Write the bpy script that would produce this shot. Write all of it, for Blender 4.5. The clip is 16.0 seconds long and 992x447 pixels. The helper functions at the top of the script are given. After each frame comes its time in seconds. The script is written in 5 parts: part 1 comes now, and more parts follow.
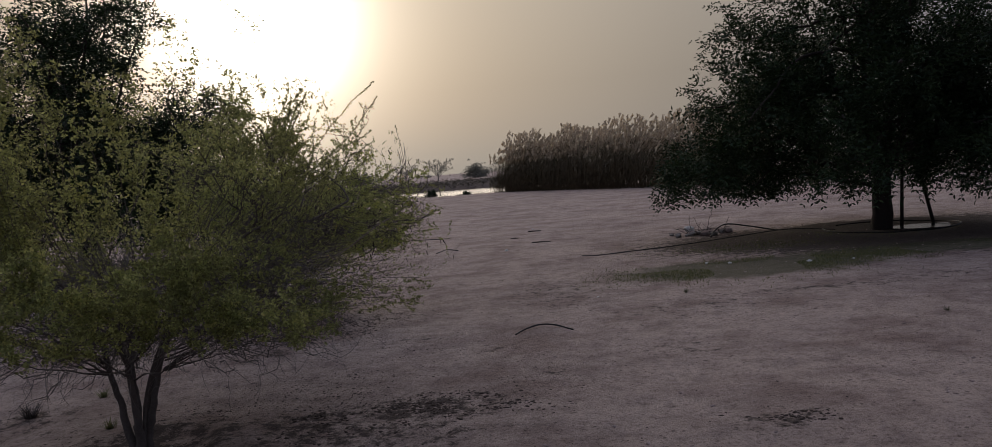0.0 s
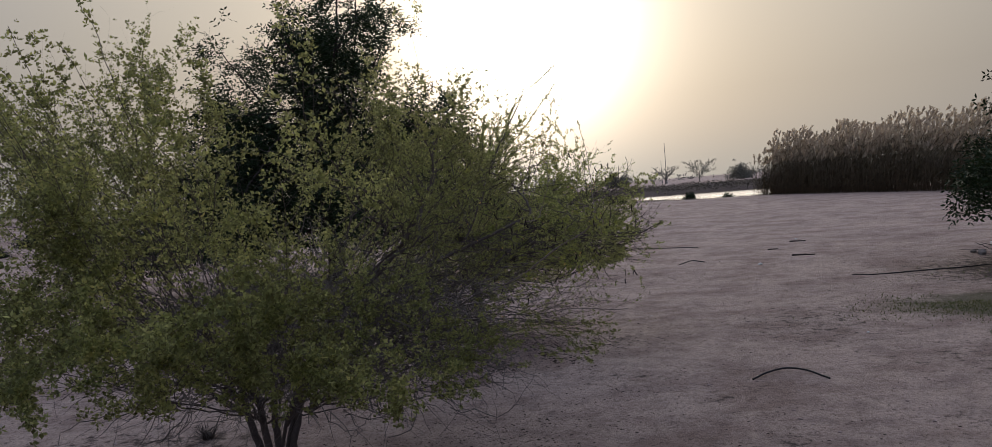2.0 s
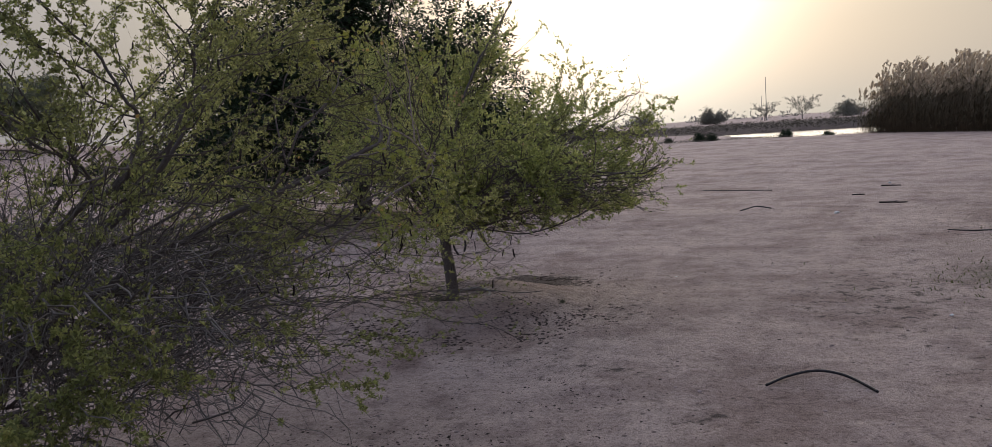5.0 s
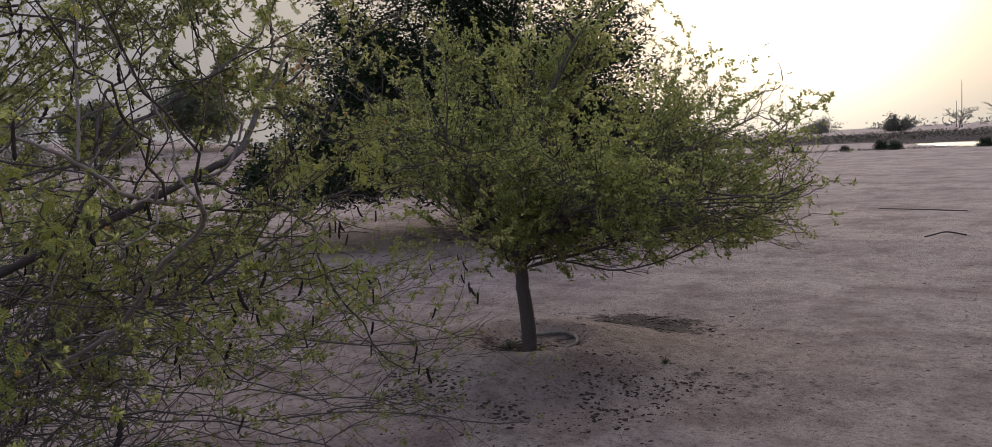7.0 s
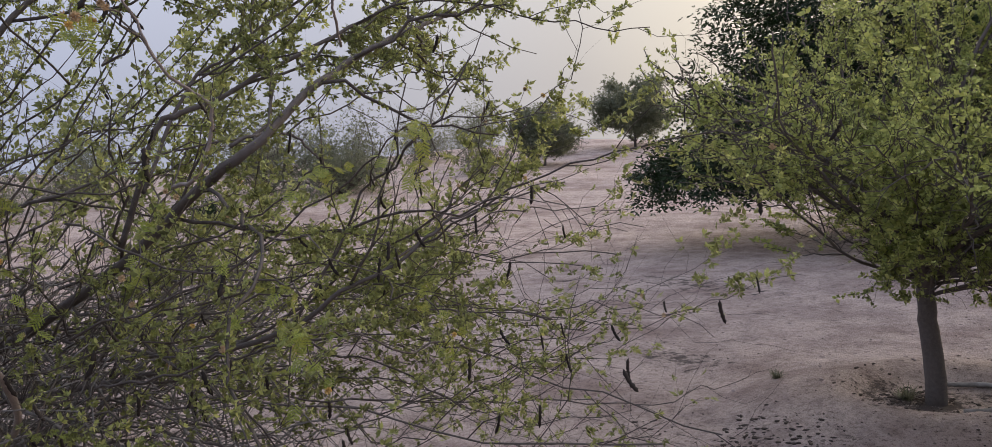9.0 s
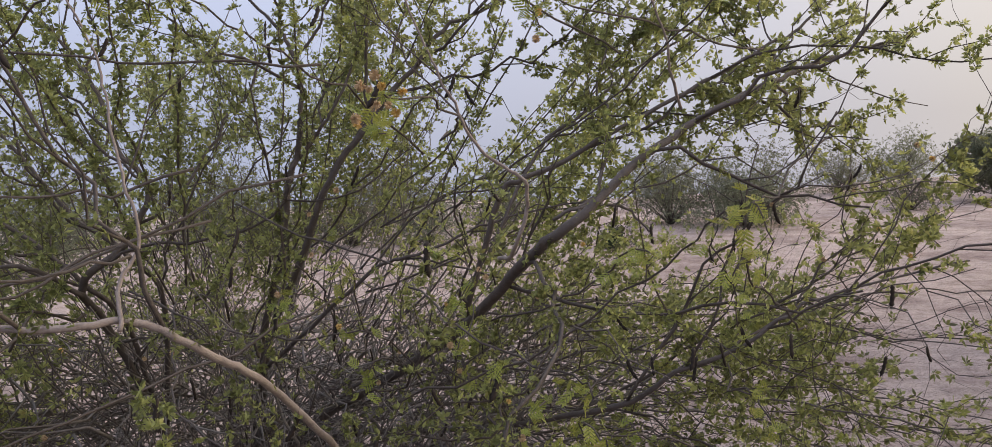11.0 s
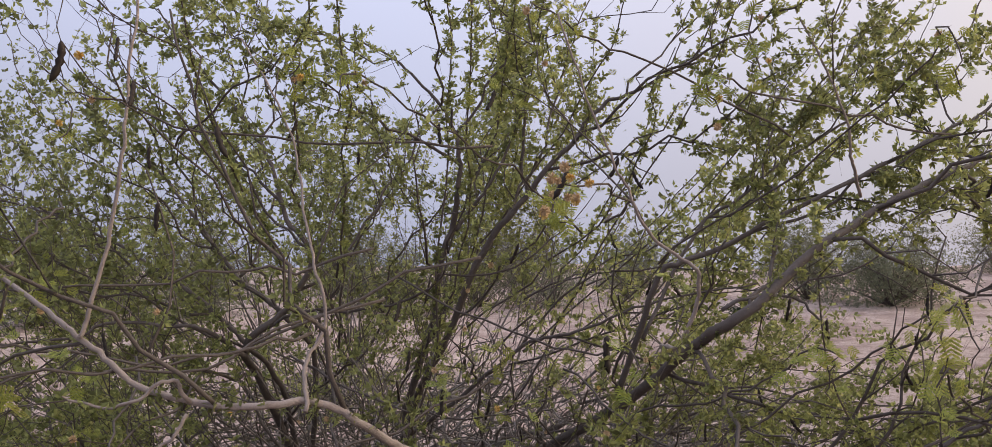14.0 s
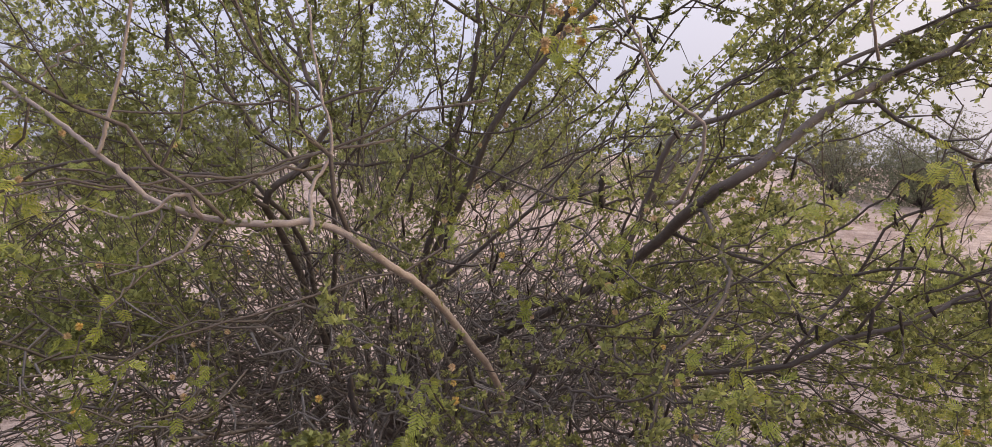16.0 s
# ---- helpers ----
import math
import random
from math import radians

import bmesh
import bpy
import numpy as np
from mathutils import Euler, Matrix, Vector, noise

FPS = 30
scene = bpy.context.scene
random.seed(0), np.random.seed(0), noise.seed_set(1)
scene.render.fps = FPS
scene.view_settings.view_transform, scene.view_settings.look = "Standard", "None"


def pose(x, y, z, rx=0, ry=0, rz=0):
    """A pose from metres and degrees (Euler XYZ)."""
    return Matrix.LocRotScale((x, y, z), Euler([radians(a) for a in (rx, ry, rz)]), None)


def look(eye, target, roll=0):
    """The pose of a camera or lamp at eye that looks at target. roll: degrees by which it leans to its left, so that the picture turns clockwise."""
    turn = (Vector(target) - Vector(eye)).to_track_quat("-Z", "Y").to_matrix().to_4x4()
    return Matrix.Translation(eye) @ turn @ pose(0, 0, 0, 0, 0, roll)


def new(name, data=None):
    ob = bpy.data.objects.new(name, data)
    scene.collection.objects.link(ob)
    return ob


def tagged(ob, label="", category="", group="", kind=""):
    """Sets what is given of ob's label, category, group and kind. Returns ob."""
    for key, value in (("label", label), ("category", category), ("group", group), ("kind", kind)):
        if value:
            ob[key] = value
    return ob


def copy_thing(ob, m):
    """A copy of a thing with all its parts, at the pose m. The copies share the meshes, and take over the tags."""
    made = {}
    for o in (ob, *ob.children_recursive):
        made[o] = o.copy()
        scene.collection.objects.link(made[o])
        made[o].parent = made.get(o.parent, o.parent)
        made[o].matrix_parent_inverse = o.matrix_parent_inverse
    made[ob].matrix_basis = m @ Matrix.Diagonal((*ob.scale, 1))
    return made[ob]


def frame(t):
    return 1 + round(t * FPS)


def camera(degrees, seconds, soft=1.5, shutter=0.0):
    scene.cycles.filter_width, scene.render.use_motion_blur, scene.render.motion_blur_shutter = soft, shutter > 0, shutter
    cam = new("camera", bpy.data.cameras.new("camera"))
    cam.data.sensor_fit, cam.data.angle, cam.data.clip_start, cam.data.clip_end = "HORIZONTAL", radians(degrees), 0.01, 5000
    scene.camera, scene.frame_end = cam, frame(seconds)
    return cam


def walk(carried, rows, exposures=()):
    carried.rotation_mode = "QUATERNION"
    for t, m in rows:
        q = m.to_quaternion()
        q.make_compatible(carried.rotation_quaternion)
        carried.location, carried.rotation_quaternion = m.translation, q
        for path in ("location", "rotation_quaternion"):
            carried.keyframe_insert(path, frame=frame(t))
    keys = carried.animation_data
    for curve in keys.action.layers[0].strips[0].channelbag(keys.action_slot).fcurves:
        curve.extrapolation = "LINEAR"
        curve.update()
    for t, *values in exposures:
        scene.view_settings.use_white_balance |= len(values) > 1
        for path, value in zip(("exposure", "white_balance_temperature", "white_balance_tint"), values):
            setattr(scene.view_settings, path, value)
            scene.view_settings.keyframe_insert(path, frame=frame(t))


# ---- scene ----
cam = camera(62.1, 16.0, soft=0.55)
PATH = [
    (0, (1.775, 0.873, 1.683), (1.769, 2.869, 1.555), -4.6),
    (0.5, (1.857, 1.195, 1.721), (1.744, 3.188, 1.609), -5.2),
    (1, (1.949, 1.548, 1.722), (1.588, 3.513, 1.646), -5.9),
    (1.5, (1.969, 1.867, 1.705), (1.482, 3.805, 1.638), -5.2),
    (2, (2.047, 2.199, 1.698), (1.425, 4.098, 1.623), -4.6),
    (2.5, (2.128, 2.548, 1.671), (1.346, 4.386, 1.585), -4.5),
    (3, (2.224, 2.866, 1.656), (1.475, 4.712, 1.481), -4.3),
    (3.5, (2.314, 3.27, 1.621), (1.568, 5.116, 1.429), -3.9),
    (4, (2.36, 3.632, 1.584), (1.614, 5.475, 1.366), -3.8),
    (4.5, (2.428, 3.981, 1.564), (1.667, 5.818, 1.342), -3.5),
    (5, (2.465, 4.373, 1.546), (1.624, 6.175, 1.332), -3.9),
    (5.2, (2.457, 4.506, 1.541), (1.611, 6.307, 1.333), -3.7),
    (7.3, (2.21, 6.243, 1.522), (0.923, 7.765, 1.359), -3.6),
    (7.5, (2.179, 6.37, 1.504), (0.832, 7.84, 1.346), -3.7),
    (8, (2.117, 6.666, 1.49), (0.751, 8.114, 1.295), -3.4),
    (8.5, (2.076, 6.914, 1.479), (0.446, 8.059, 1.3), -4.0),
    (9, (1.991, 7.056, 1.484), (0.163, 7.86, 1.36), -4.4),
    (9.5, (1.927, 7.159, 1.509), (0.002, 7.692, 1.413), -3.6),
    (10, (1.924, 7.216, 1.527), (-0.07, 7.353, 1.466), -3.5),
    (10.2, (1.918, 7.226, 1.536), (-0.081, 7.257, 1.48), -3.5),
    (12.3, (1.864, 7.153, 1.569), (-0.121, 6.915, 1.63), -1.9),
    (12.5, (1.868, 7.149, 1.577), (-0.113, 6.881, 1.653), -1.8),
    (13, (1.874, 7.143, 1.584), (-0.089, 6.781, 1.711), -1.3),
    (13.5, (1.882, 7.137, 1.588), (-0.068, 6.721, 1.748), -0.7),
    (14, (1.882, 7.146, 1.584), (-0.065, 6.72, 1.751), -0.2),
    (14.5, (1.882, 7.155, 1.575), (-0.068, 6.737, 1.723), 0.5),
    (15, (1.894, 7.145, 1.568), (-0.052, 6.701, 1.685), 1.1),
    (15.5, (1.9, 7.143, 1.555), (-0.038, 6.651, 1.587), 1.6),
    (16, (1.896, 7.181, 1.528), (-0.04, 6.69, 1.422), 1.9),
]
walk(cam, [(t, look(eye, target, roll)) for t, eye, target, roll in PATH],
     exposures=[(0.0, -0.52, 6900, 12), (0.7, -0.24, 6700, 11), (1.5, -0.15, 6600, 10), (3.5, 0.02, 6700, 10), (5.0, 0.27, 6750, 10), (7.5, 0.36, 6900, 11), (8.5, 0.86, 7000, 9),
                (9.3, 1.13, 7200, 8), (10.2, 1.18, 7300, 8), (12.3, 1.30, 7700, 12), (14.0, 1.23, 7700, 13), (16.0, 1.57, 8200, 14)])

# ---------------------------------------------------------------- light: low sun behind thick haze
SUN_AZ, SUN_EL = 15.5, 11.0            # degrees to the left of +y, above the horizon
SUN_DIR = Vector((-math.sin(radians(SUN_AZ)) * math.cos(radians(SUN_EL)),
                  math.cos(radians(SUN_AZ)) * math.cos(radians(SUN_EL)), math.sin(radians(SUN_EL))))


def build_world():
    world = bpy.data.worlds.new("hazy_evening")
    scene.world = world
    world.use_nodes = True
    nt = world.node_tree
    n, l = nt.nodes, nt.links
    n.clear()
    out = n.new("ShaderNodeOutputWorld")
    sky = n.new("ShaderNodeTexSky")
    sky.sky_type, sky.sun_disc = "NISHITA", False
    sky.sun_elevation, sky.sun_rotation = radians(SUN_EL), radians(-SUN_AZ)
    sky.dust_density, sky.air_density, sky.ozone_density = 6.0, 1.5, 1.0
    bg_sky = n.new("ShaderNodeBackground")
    bg_sky.inputs["Strength"].default_value = SKY_NISHITA
    l.new(sky.outputs[0], bg_sky.inputs["Color"])
    # haze veil: warm towards the sun, lilac-blue away from it
    co = n.new("ShaderNodeTexCoord")
    nor = n.new("ShaderNodeVectorMath"); nor.operation = "NORMALIZE"
    l.new(co.outputs["Generated"], nor.inputs[0])
    dot = n.new("ShaderNodeVectorMath"); dot.operation = "DOT_PRODUCT"
    l.new(nor.outputs[0], dot.inputs[0])
    dot.inputs[1].default_value = SUN_DIR
    ramp = n.new("ShaderNodeValToRGB")
    mp = n.new("ShaderNodeMapRange")
    mp.inputs["From Min"].default_value, mp.inputs["From Max"].default_value = -1.0, 1.0
    l.new(dot.outputs["Value"], mp.inputs["Value"])
    l.new(mp.outputs[0], ramp.inputs[0])
    e = ramp.color_ramp.elements
    stops = SKY_STOPS
    e[0].position, e[0].color = stops[0][0], (*stops[0][1], 1)
    e[1].position, e[1].color = stops[-1][0], (*stops[-1][1], 1)
    for pos, c in stops[1:-1]:
        k = e.new(pos); k.color = (*c, 1)
    bg_haze = n.new("ShaderNodeBackground")
    l.new(ramp.outputs[0], bg_haze.inputs["Color"])
    # a thick veil is brighter overhead than at the horizon
    sep = n.new("ShaderNodeSeparateXYZ")
    l.new(nor.outputs[0], sep.inputs[0])
    up = n.new("ShaderNodeMapRange")
    up.inputs["From Min"].default_value, up.inputs["From Max"].default_value = 0.1, 1.0
    up.inputs["To Min"].default_value, up.inputs["To Max"].default_value = SKY_HAZE, SKY_HAZE * 2.6
    l.new(sep.outputs["Z"], up.inputs["Value"])
    l.new(up.outputs[0], bg_haze.inputs["Strength"])
    # aureole round the veiled sun
    glow = None
    for power, gain in SKY_GLOW:
        mx = n.new("ShaderNodeMath"); mx.operation = "MAXIMUM"; mx.inputs[1].default_value = 0.0
        l.new(dot.outputs["Value"], mx.inputs[0])
        pw = n.new("ShaderNodeMath"); pw.operation = "POWER"; pw.inputs[1].default_value = power
        l.new(mx.outputs[0], pw.inputs[0])
        ml = n.new("ShaderNodeMath"); ml.operation = "MULTIPLY"; ml.inputs[1].default_value = gain
        l.new(pw.outputs[0], ml.inputs[0])
        if glow is None:
            glow = ml
        else:
            ad = n.new("ShaderNodeMath"); ad.operation = "ADD"
            l.new(glow.outputs[0], ad.inputs[0]); l.new(ml.outputs[0], ad.inputs[1])
            glow = ad
    bg_glow = n.new("ShaderNodeBackground")
    bg_glow.inputs["Color"].default_value = (1.0, 0.95, 0.84, 1)
    l.new(glow.outputs[0], bg_glow.inputs["Strength"])
    a1, a2 = n.new("ShaderNodeAddShader"), n.new("ShaderNodeAddShader")
    l.new(bg_sky.outputs[0], a1.inputs[0]); l.new(bg_haze.outputs[0], a1.inputs[1])
    l.new(a1.outputs[0], a2.inputs[0]); l.new(bg_glow.outputs[0], a2.inputs[1])
    l.new(a2.outputs[0], out.inputs["Surface"])


SKY_NISHITA, SKY_HAZE = 0.006, 0.93
SKY_STOPS = [(0.0, (0.115, 0.135, 0.20)), (0.36, (0.182, 0.216, 0.330)), (0.5, (0.190, 0.224, 0.338)), (0.75, (0.222, 0.238, 0.312)), (0.86, (0.268, 0.266, 0.292)), (0.94, (0.40, 0.375, 0.345)), (1.0, (0.54, 0.50, 0.44))]
SKY_GLOW = [(400.0, 6.0), (110.0, 1.4), (22.0, 0.14)]
build_world()
lamp = bpy.data.lights.new("sun", "SUN")
lamp.energy, lamp.angle, lamp.color = 0.95, radians(45), (1.0, 0.90, 0.80)
new("sun", lamp).matrix_world = look(SUN_DIR * 60, (0, 0, 0))

# ---------------------------------------------------------------- materials


def material(name, rough=0.8):
    m = bpy.data.materials.new(name)
    m.use_nodes = True
    nt = m.node_tree
    b = nt.nodes["Principled BSDF"]
    b.inputs["Roughness"].default_value = rough
    b.inputs["Specular IOR Level"].default_value = 0.25
    return m, nt, b


def tex_noise(nt, scale, detail=4.0, rough=0.6, vec=None):
    t = nt.nodes.new("ShaderNodeTexNoise")
    t.inputs["Scale"].default_value, t.inputs["Detail"].default_value, t.inputs["Roughness"].default_value = scale, detail, rough
    if vec is not None:
        nt.links.new(vec, t.inputs["Vector"])
    return t.outputs["Fac"]


def tex_ramp(nt, fac, stops):
    r = nt.nodes.new("ShaderNodeValToRGB")
    e = r.color_ramp.elements
    e[0].position, e[0].color = stops[0][0], (*stops[0][1], 1)
    e[1].position, e[1].color = stops[-1][0], (*stops[-1][1], 1)
    for pos, c in stops[1:-1]:
        k = e.new(pos); k.color = (*c, 1)
    nt.links.new(fac, r.inputs[0])
    return r.outputs["Color"]


def tex_mix(nt, fac, a, b, kind="MIX"):
    m = nt.nodes.new("ShaderNodeMix")
    m.data_type, m.blend_type = "RGBA", kind
    for sock, v in ((m.inputs[0], fac), (m.inputs[6], a), (m.inputs[7], b)):
        if isinstance(v, (int, float)):
            sock.default_value = v
        elif isinstance(v, tuple):
            sock.default_value = (*v, 1)
        else:
            nt.links.new(v, sock)
    return m.outputs[2]


def tex_math(nt, op, a, b=0.0, clamp=False):
    m = nt.nodes.new("ShaderNodeMath")
    m.operation, m.use_clamp = op, clamp
    for sock, v in zip(m.inputs, (a, b)):
        if isinstance(v, (int, float)):
            sock.default_value = v
        else:
            nt.links.new(v, sock)
    return m.outputs[0]


def bump(nt, b, height, strength=0.5, dist=0.01):
    k = nt.nodes.new("ShaderNodeBump")
    k.inputs["Strength"].default_value, k.inputs["Distance"].default_value = strength, dist
    nt.links.new(height, k.inputs["Height"])
    nt.links.new(k.outputs[0], b.inputs["Normal"])


def coords(nt):
    return nt.nodes.new("ShaderNodeTexCoord").outputs["Object"]


def leaf_material(name, dark, mid, light, yellow, trans=0.35, rough=0.55, face=1.0):
    """Thin leaves that differ one from another; light shines through them."""
    m, nt, b = material(name, rough)
    geo = nt.nodes.new("ShaderNodeNewGeometry")
    clump = tex_noise(nt, 7.0, 2.0, 0.5, coords(nt))
    bough = tex_noise(nt, 1.6, 2.0, 0.5, coords(nt))
    scattered = tex_math(nt, "MULTIPLY", tex_math(nt, "SUBTRACT", tex_math(nt, "ADD", tex_math(nt, "MULTIPLY", clump, 0.65), tex_math(nt, "MULTIPLY", bough, 0.35)), 0.34), 2.6)
    fac = tex_math(nt, "ADD", tex_math(nt, "MULTIPLY", scattered, 0.50), tex_math(nt, "MULTIPLY", geo.outputs["Random Per Island"], 0.52), True)
    c2 = tex_ramp(nt, fac, [(0.10, dark), (0.42, mid), (0.70, light), (0.97, yellow)])
    nt.links.new(tex_mix(nt, 1.0, c2, (face, face, face), "MULTIPLY") if face < 1 else c2, b.inputs["Base Color"])
    tr = nt.nodes.new("ShaderNodeBsdfTranslucent")
    nt.links.new(tex_mix(nt, 0.3, c2, yellow), tr.inputs["Color"])
    mix = nt.nodes.new("ShaderNodeMixShader")
    mix.inputs[0].default_value = trans
    nt.links.new(b.outputs[0], mix.inputs[1]); nt.links.new(tr.outputs[0], mix.inputs[2])
    nt.links.new(mix.outputs[0], nt.nodes["Material Output"].inputs["Surface"])
    return m


def bark_material(name, a, b_, scale=60.0):
    m, nt, b = material(name, 0.9)
    co = coords(nt)
    f = tex_noise(nt, scale, 6.0, 0.7, co)
    g = tex_noise(nt, 5.0, 3.0, 0.5, co)
    nt.links.new(tex_mix(nt, g, tex_ramp(nt, f, [(0.3, a), (0.7, b_)]), b_, "MIX"), b.inputs["Base Color"])
    bump(nt, b, f, 0.8, 0.004)
    return m


def plain_material(name, a, b_, scale=20.0, rough=0.8, bumpy=0.3, dist=0.003):
    m, nt, b = material(name, rough)
    f = tex_noise(nt, scale, 5.0, 0.65, coords(nt))
    nt.links.new(tex_ramp(nt, f, [(0.3, a), (0.7, b_)]), b.inputs["Base Color"])
    bump(nt, b, f, bumpy, dist)
    return m


def ground_material():
    m, nt, b = material("sandy_ground", 0.95)
    co = coords(nt)
    fine = tex_noise(nt, 38.0, 8.0, 0.78, co)
    grit = tex_noise(nt, 120.0, 4.0, 0.75, co)
    mid = tex_noise(nt, 3.2, 6.0, 0.62, co)
    big = tex_noise(nt, 0.33, 5.0, 0.55, co)
    streak_map = nt.nodes.new("ShaderNodeMapping")
    streak_map.inputs["Scale"].default_value = (0.35, 1.6, 1.0)
    nt.links.new(co, streak_map.inputs["Vector"])
    streak = tex_noise(nt, 1.1, 5.0, 0.6, streak_map.outputs[0])
    lumps = tex_noise(nt, 11.0, 6.0, 0.7, co)
    base = tex_ramp(nt, big, [(0.38, (0.49, 0.384, 0.342)), (0.5, (0.61, 0.486, 0.424)), (0.62, (0.69, 0.556, 0.484))])
    crust = tex_ramp(nt, mid, [(0.36, (0.39, 0.300, 0.262)), (0.48, (0.61, 0.483, 0.420)), (0.62, (0.75, 0.61, 0.535))])
    c = tex_mix(nt, 0.5, base, crust)
    patch = tex_noise(nt, 0.85, 6.0, 0.66, co)
    c = tex_mix(nt, 0.85, c, tex_ramp(nt, patch, [(0.38, (0.62, 0.57, 0.57)), (0.50, (0.92, 0.91, 0.91)), (0.56, (1.0, 1.0, 1.0))]), "MULTIPLY")
    c = tex_mix(nt, tex_math(nt, "MULTIPLY", tex_math(nt, "SUBTRACT", streak, 0.57, True), 0.8, True), c, (0.33, 0.26, 0.25))
    c = tex_mix(nt, 0.9, c, tex_ramp(nt, fine, [(0.36, (0.30, 0.27, 0.265)), (0.46, (0.86, 0.85, 0.85)), (0.58, (1.0, 1.0, 1.0))]), "MULTIPLY")
    c = tex_mix(nt, 0.7, c, tex_ramp(nt, lumps, [(0.33, (0.50, 0.47, 0.46)), (0.47, (0.94, 0.94, 0.94)), (0.66, (1.06, 1.06, 1.06))]), "MULTIPLY")
    c = tex_mix(nt, 0.6, c, tex_ramp(nt, grit, [(0.36, (0.45, 0.43, 0.42)), (0.48, (0.95, 0.95, 0.95)), (0.62, (1.05, 1.05, 1.05))]), "MULTIPLY")
    vor = nt.nodes.new("ShaderNodeTexVoronoi")
    vor.inputs["Scale"].default_value = 9.0
    nt.links.new(co, vor.inputs["Vector"])
    speck = tex_math(nt, "LESS_THAN", vor.outputs["Distance"], 0.13)
    speck = tex_math(nt, "MULTIPLY", speck, tex_math(nt, "GREATER_THAN", mid, 0.52))
    c = tex_mix(nt, tex_math(nt, "MULTIPLY", speck, 0.7), c, (0.09, 0.07, 0.06))
    # damp and littered soil and painted crown shade, by the mesh's own attribute
    at = nt.nodes.new("ShaderNodeAttribute"); at.attribute_name = "damp_shade"
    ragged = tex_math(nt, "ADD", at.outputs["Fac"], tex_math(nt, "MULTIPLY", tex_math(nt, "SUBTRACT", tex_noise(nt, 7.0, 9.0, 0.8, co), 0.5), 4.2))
    soil_dark = tex_math(nt, "MULTIPLY", tex_math(nt, "SUBTRACT", ragged, 0.45, True), 3.0, True)
    c = tex_mix(nt, tex_math(nt, "MULTIPLY", soil_dark, 0.88), c, (0.065, 0.050, 0.043))
    at2 = nt.nodes.new("ShaderNodeAttribute"); at2.attribute_name = "turf"
    ragged2 = tex_math(nt, "ADD", at2.outputs["Fac"], tex_math(nt, "MULTIPLY", tex_math(nt, "SUBTRACT", tex_noise(nt, 2.5, 5.0, 0.7, co), 0.5), 1.0))
    turf = tex_math(nt, "MULTIPLY", tex_math(nt, "SUBTRACT", ragged2, 0.45, True), 2.5, True)
    c = tex_mix(nt, tex_math(nt, "MULTIPLY", turf, 0.8), c, (0.085, 0.088, 0.045))
    nt.links.new(c, b.inputs["Base Color"])
    h = tex_math(nt, "ADD", tex_math(nt, "ADD", tex_math(nt, "MULTIPLY", fine, 0.7), tex_math(nt, "MULTIPLY", lumps, 0.8)), tex_math(nt, "ADD", tex_math(nt, "MULTIPLY", mid, 0.3), tex_math(nt, "MULTIPLY", grit, 0.3)))
    bump(nt, b, h, 0.85, 0.06)
    return m


def water_material():
    m, nt, b = material("pond_water", 0.22)
    b.inputs["Base Color"].default_value = (0.05, 0.055, 0.05, 1)
    b.inputs["Specular IOR Level"].default_value = 0.5
    bump(nt, b, tex_noise(nt, 0.8, 2.0, 0.5, coords(nt)), 0.02, 0.02)
    return m


MAT_GROUND = ground_material()
MAT_LEAF = leaf_material("acacia_leaf", (0.022, 0.038, 0.018), (0.165, 0.220, 0.085), (0.50, 0.57, 0.21), (0.74, 0.66, 0.27), 0.56, 0.40, 0.45)
MAT_BRIGHT_LEAF = leaf_material("bright_acacia_leaf", (0.045, 0.075, 0.024), (0.235, 0.305, 0.10), (0.50, 0.57, 0.19), (0.70, 0.65, 0.25), 0.58, 0.40, 0.75)
MAT_FRESH = leaf_material("fresh_leaf", (0.17, 0.24, 0.05), (0.28, 0.34, 0.075), (0.40, 0.43, 0.11), (0.60, 0.50, 0.15), 0.45)
# dark green pushed near black: the shade of backlit crowns is in the colour
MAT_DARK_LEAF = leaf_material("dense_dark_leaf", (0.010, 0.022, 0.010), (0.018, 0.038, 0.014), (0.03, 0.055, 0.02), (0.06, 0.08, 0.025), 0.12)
# leaves of the far bank, lightened in colour to stand for haze
MAT_FAR_LEAF = leaf_material("hazed_far_leaf", (0.11, 0.125, 0.085), (0.16, 0.175, 0.115), (0.20, 0.215, 0.14), (0.25, 0.25, 0.16), 0.45)
MAT_BARK = bark_material("acacia_bark", (0.050, 0.041, 0.036), (0.145, 0.122, 0.110))
# bark blackened in colour for the shade below the dense crowns
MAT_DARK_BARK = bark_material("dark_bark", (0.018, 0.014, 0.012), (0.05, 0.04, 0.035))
MAT_PALE_BARK = bark_material("weathered_twig", (0.14, 0.11, 0.10), (0.34, 0.285, 0.255), 90.0)
MAT_TWIG = bark_material("twig_bark", (0.034, 0.028, 0.024), (0.125, 0.104, 0.092), 90.0)
MAT_DEAD = bark_material("dead_twig_bark", (0.060, 0.052, 0.047), (0.22, 0.195, 0.175), 90.0)
MAT_POD = plain_material("dry_pod", (0.012, 0.009, 0.008), (0.04, 0.028, 0.022), 40.0, 0.6)
MAT_FLOWER = plain_material("puff_flower", (0.62, 0.40, 0.12), (0.74, 0.55, 0.22), 90.0, 0.9)
MAT_OLD_FLOWER = plain_material("faded_flower", (0.44, 0.31, 0.18), (0.62, 0.46, 0.28), 90.0, 0.9)
MAT_HOSE = plain_material("black_hose", (0.012, 0.012, 0.013), (0.035, 0.033, 0.033), 30.0, 0.45)
MAT_PALE_HOSE = plain_material("dusty_hose", (0.20, 0.18, 0.16), (0.40, 0.37, 0.34), 25.0, 0.6)
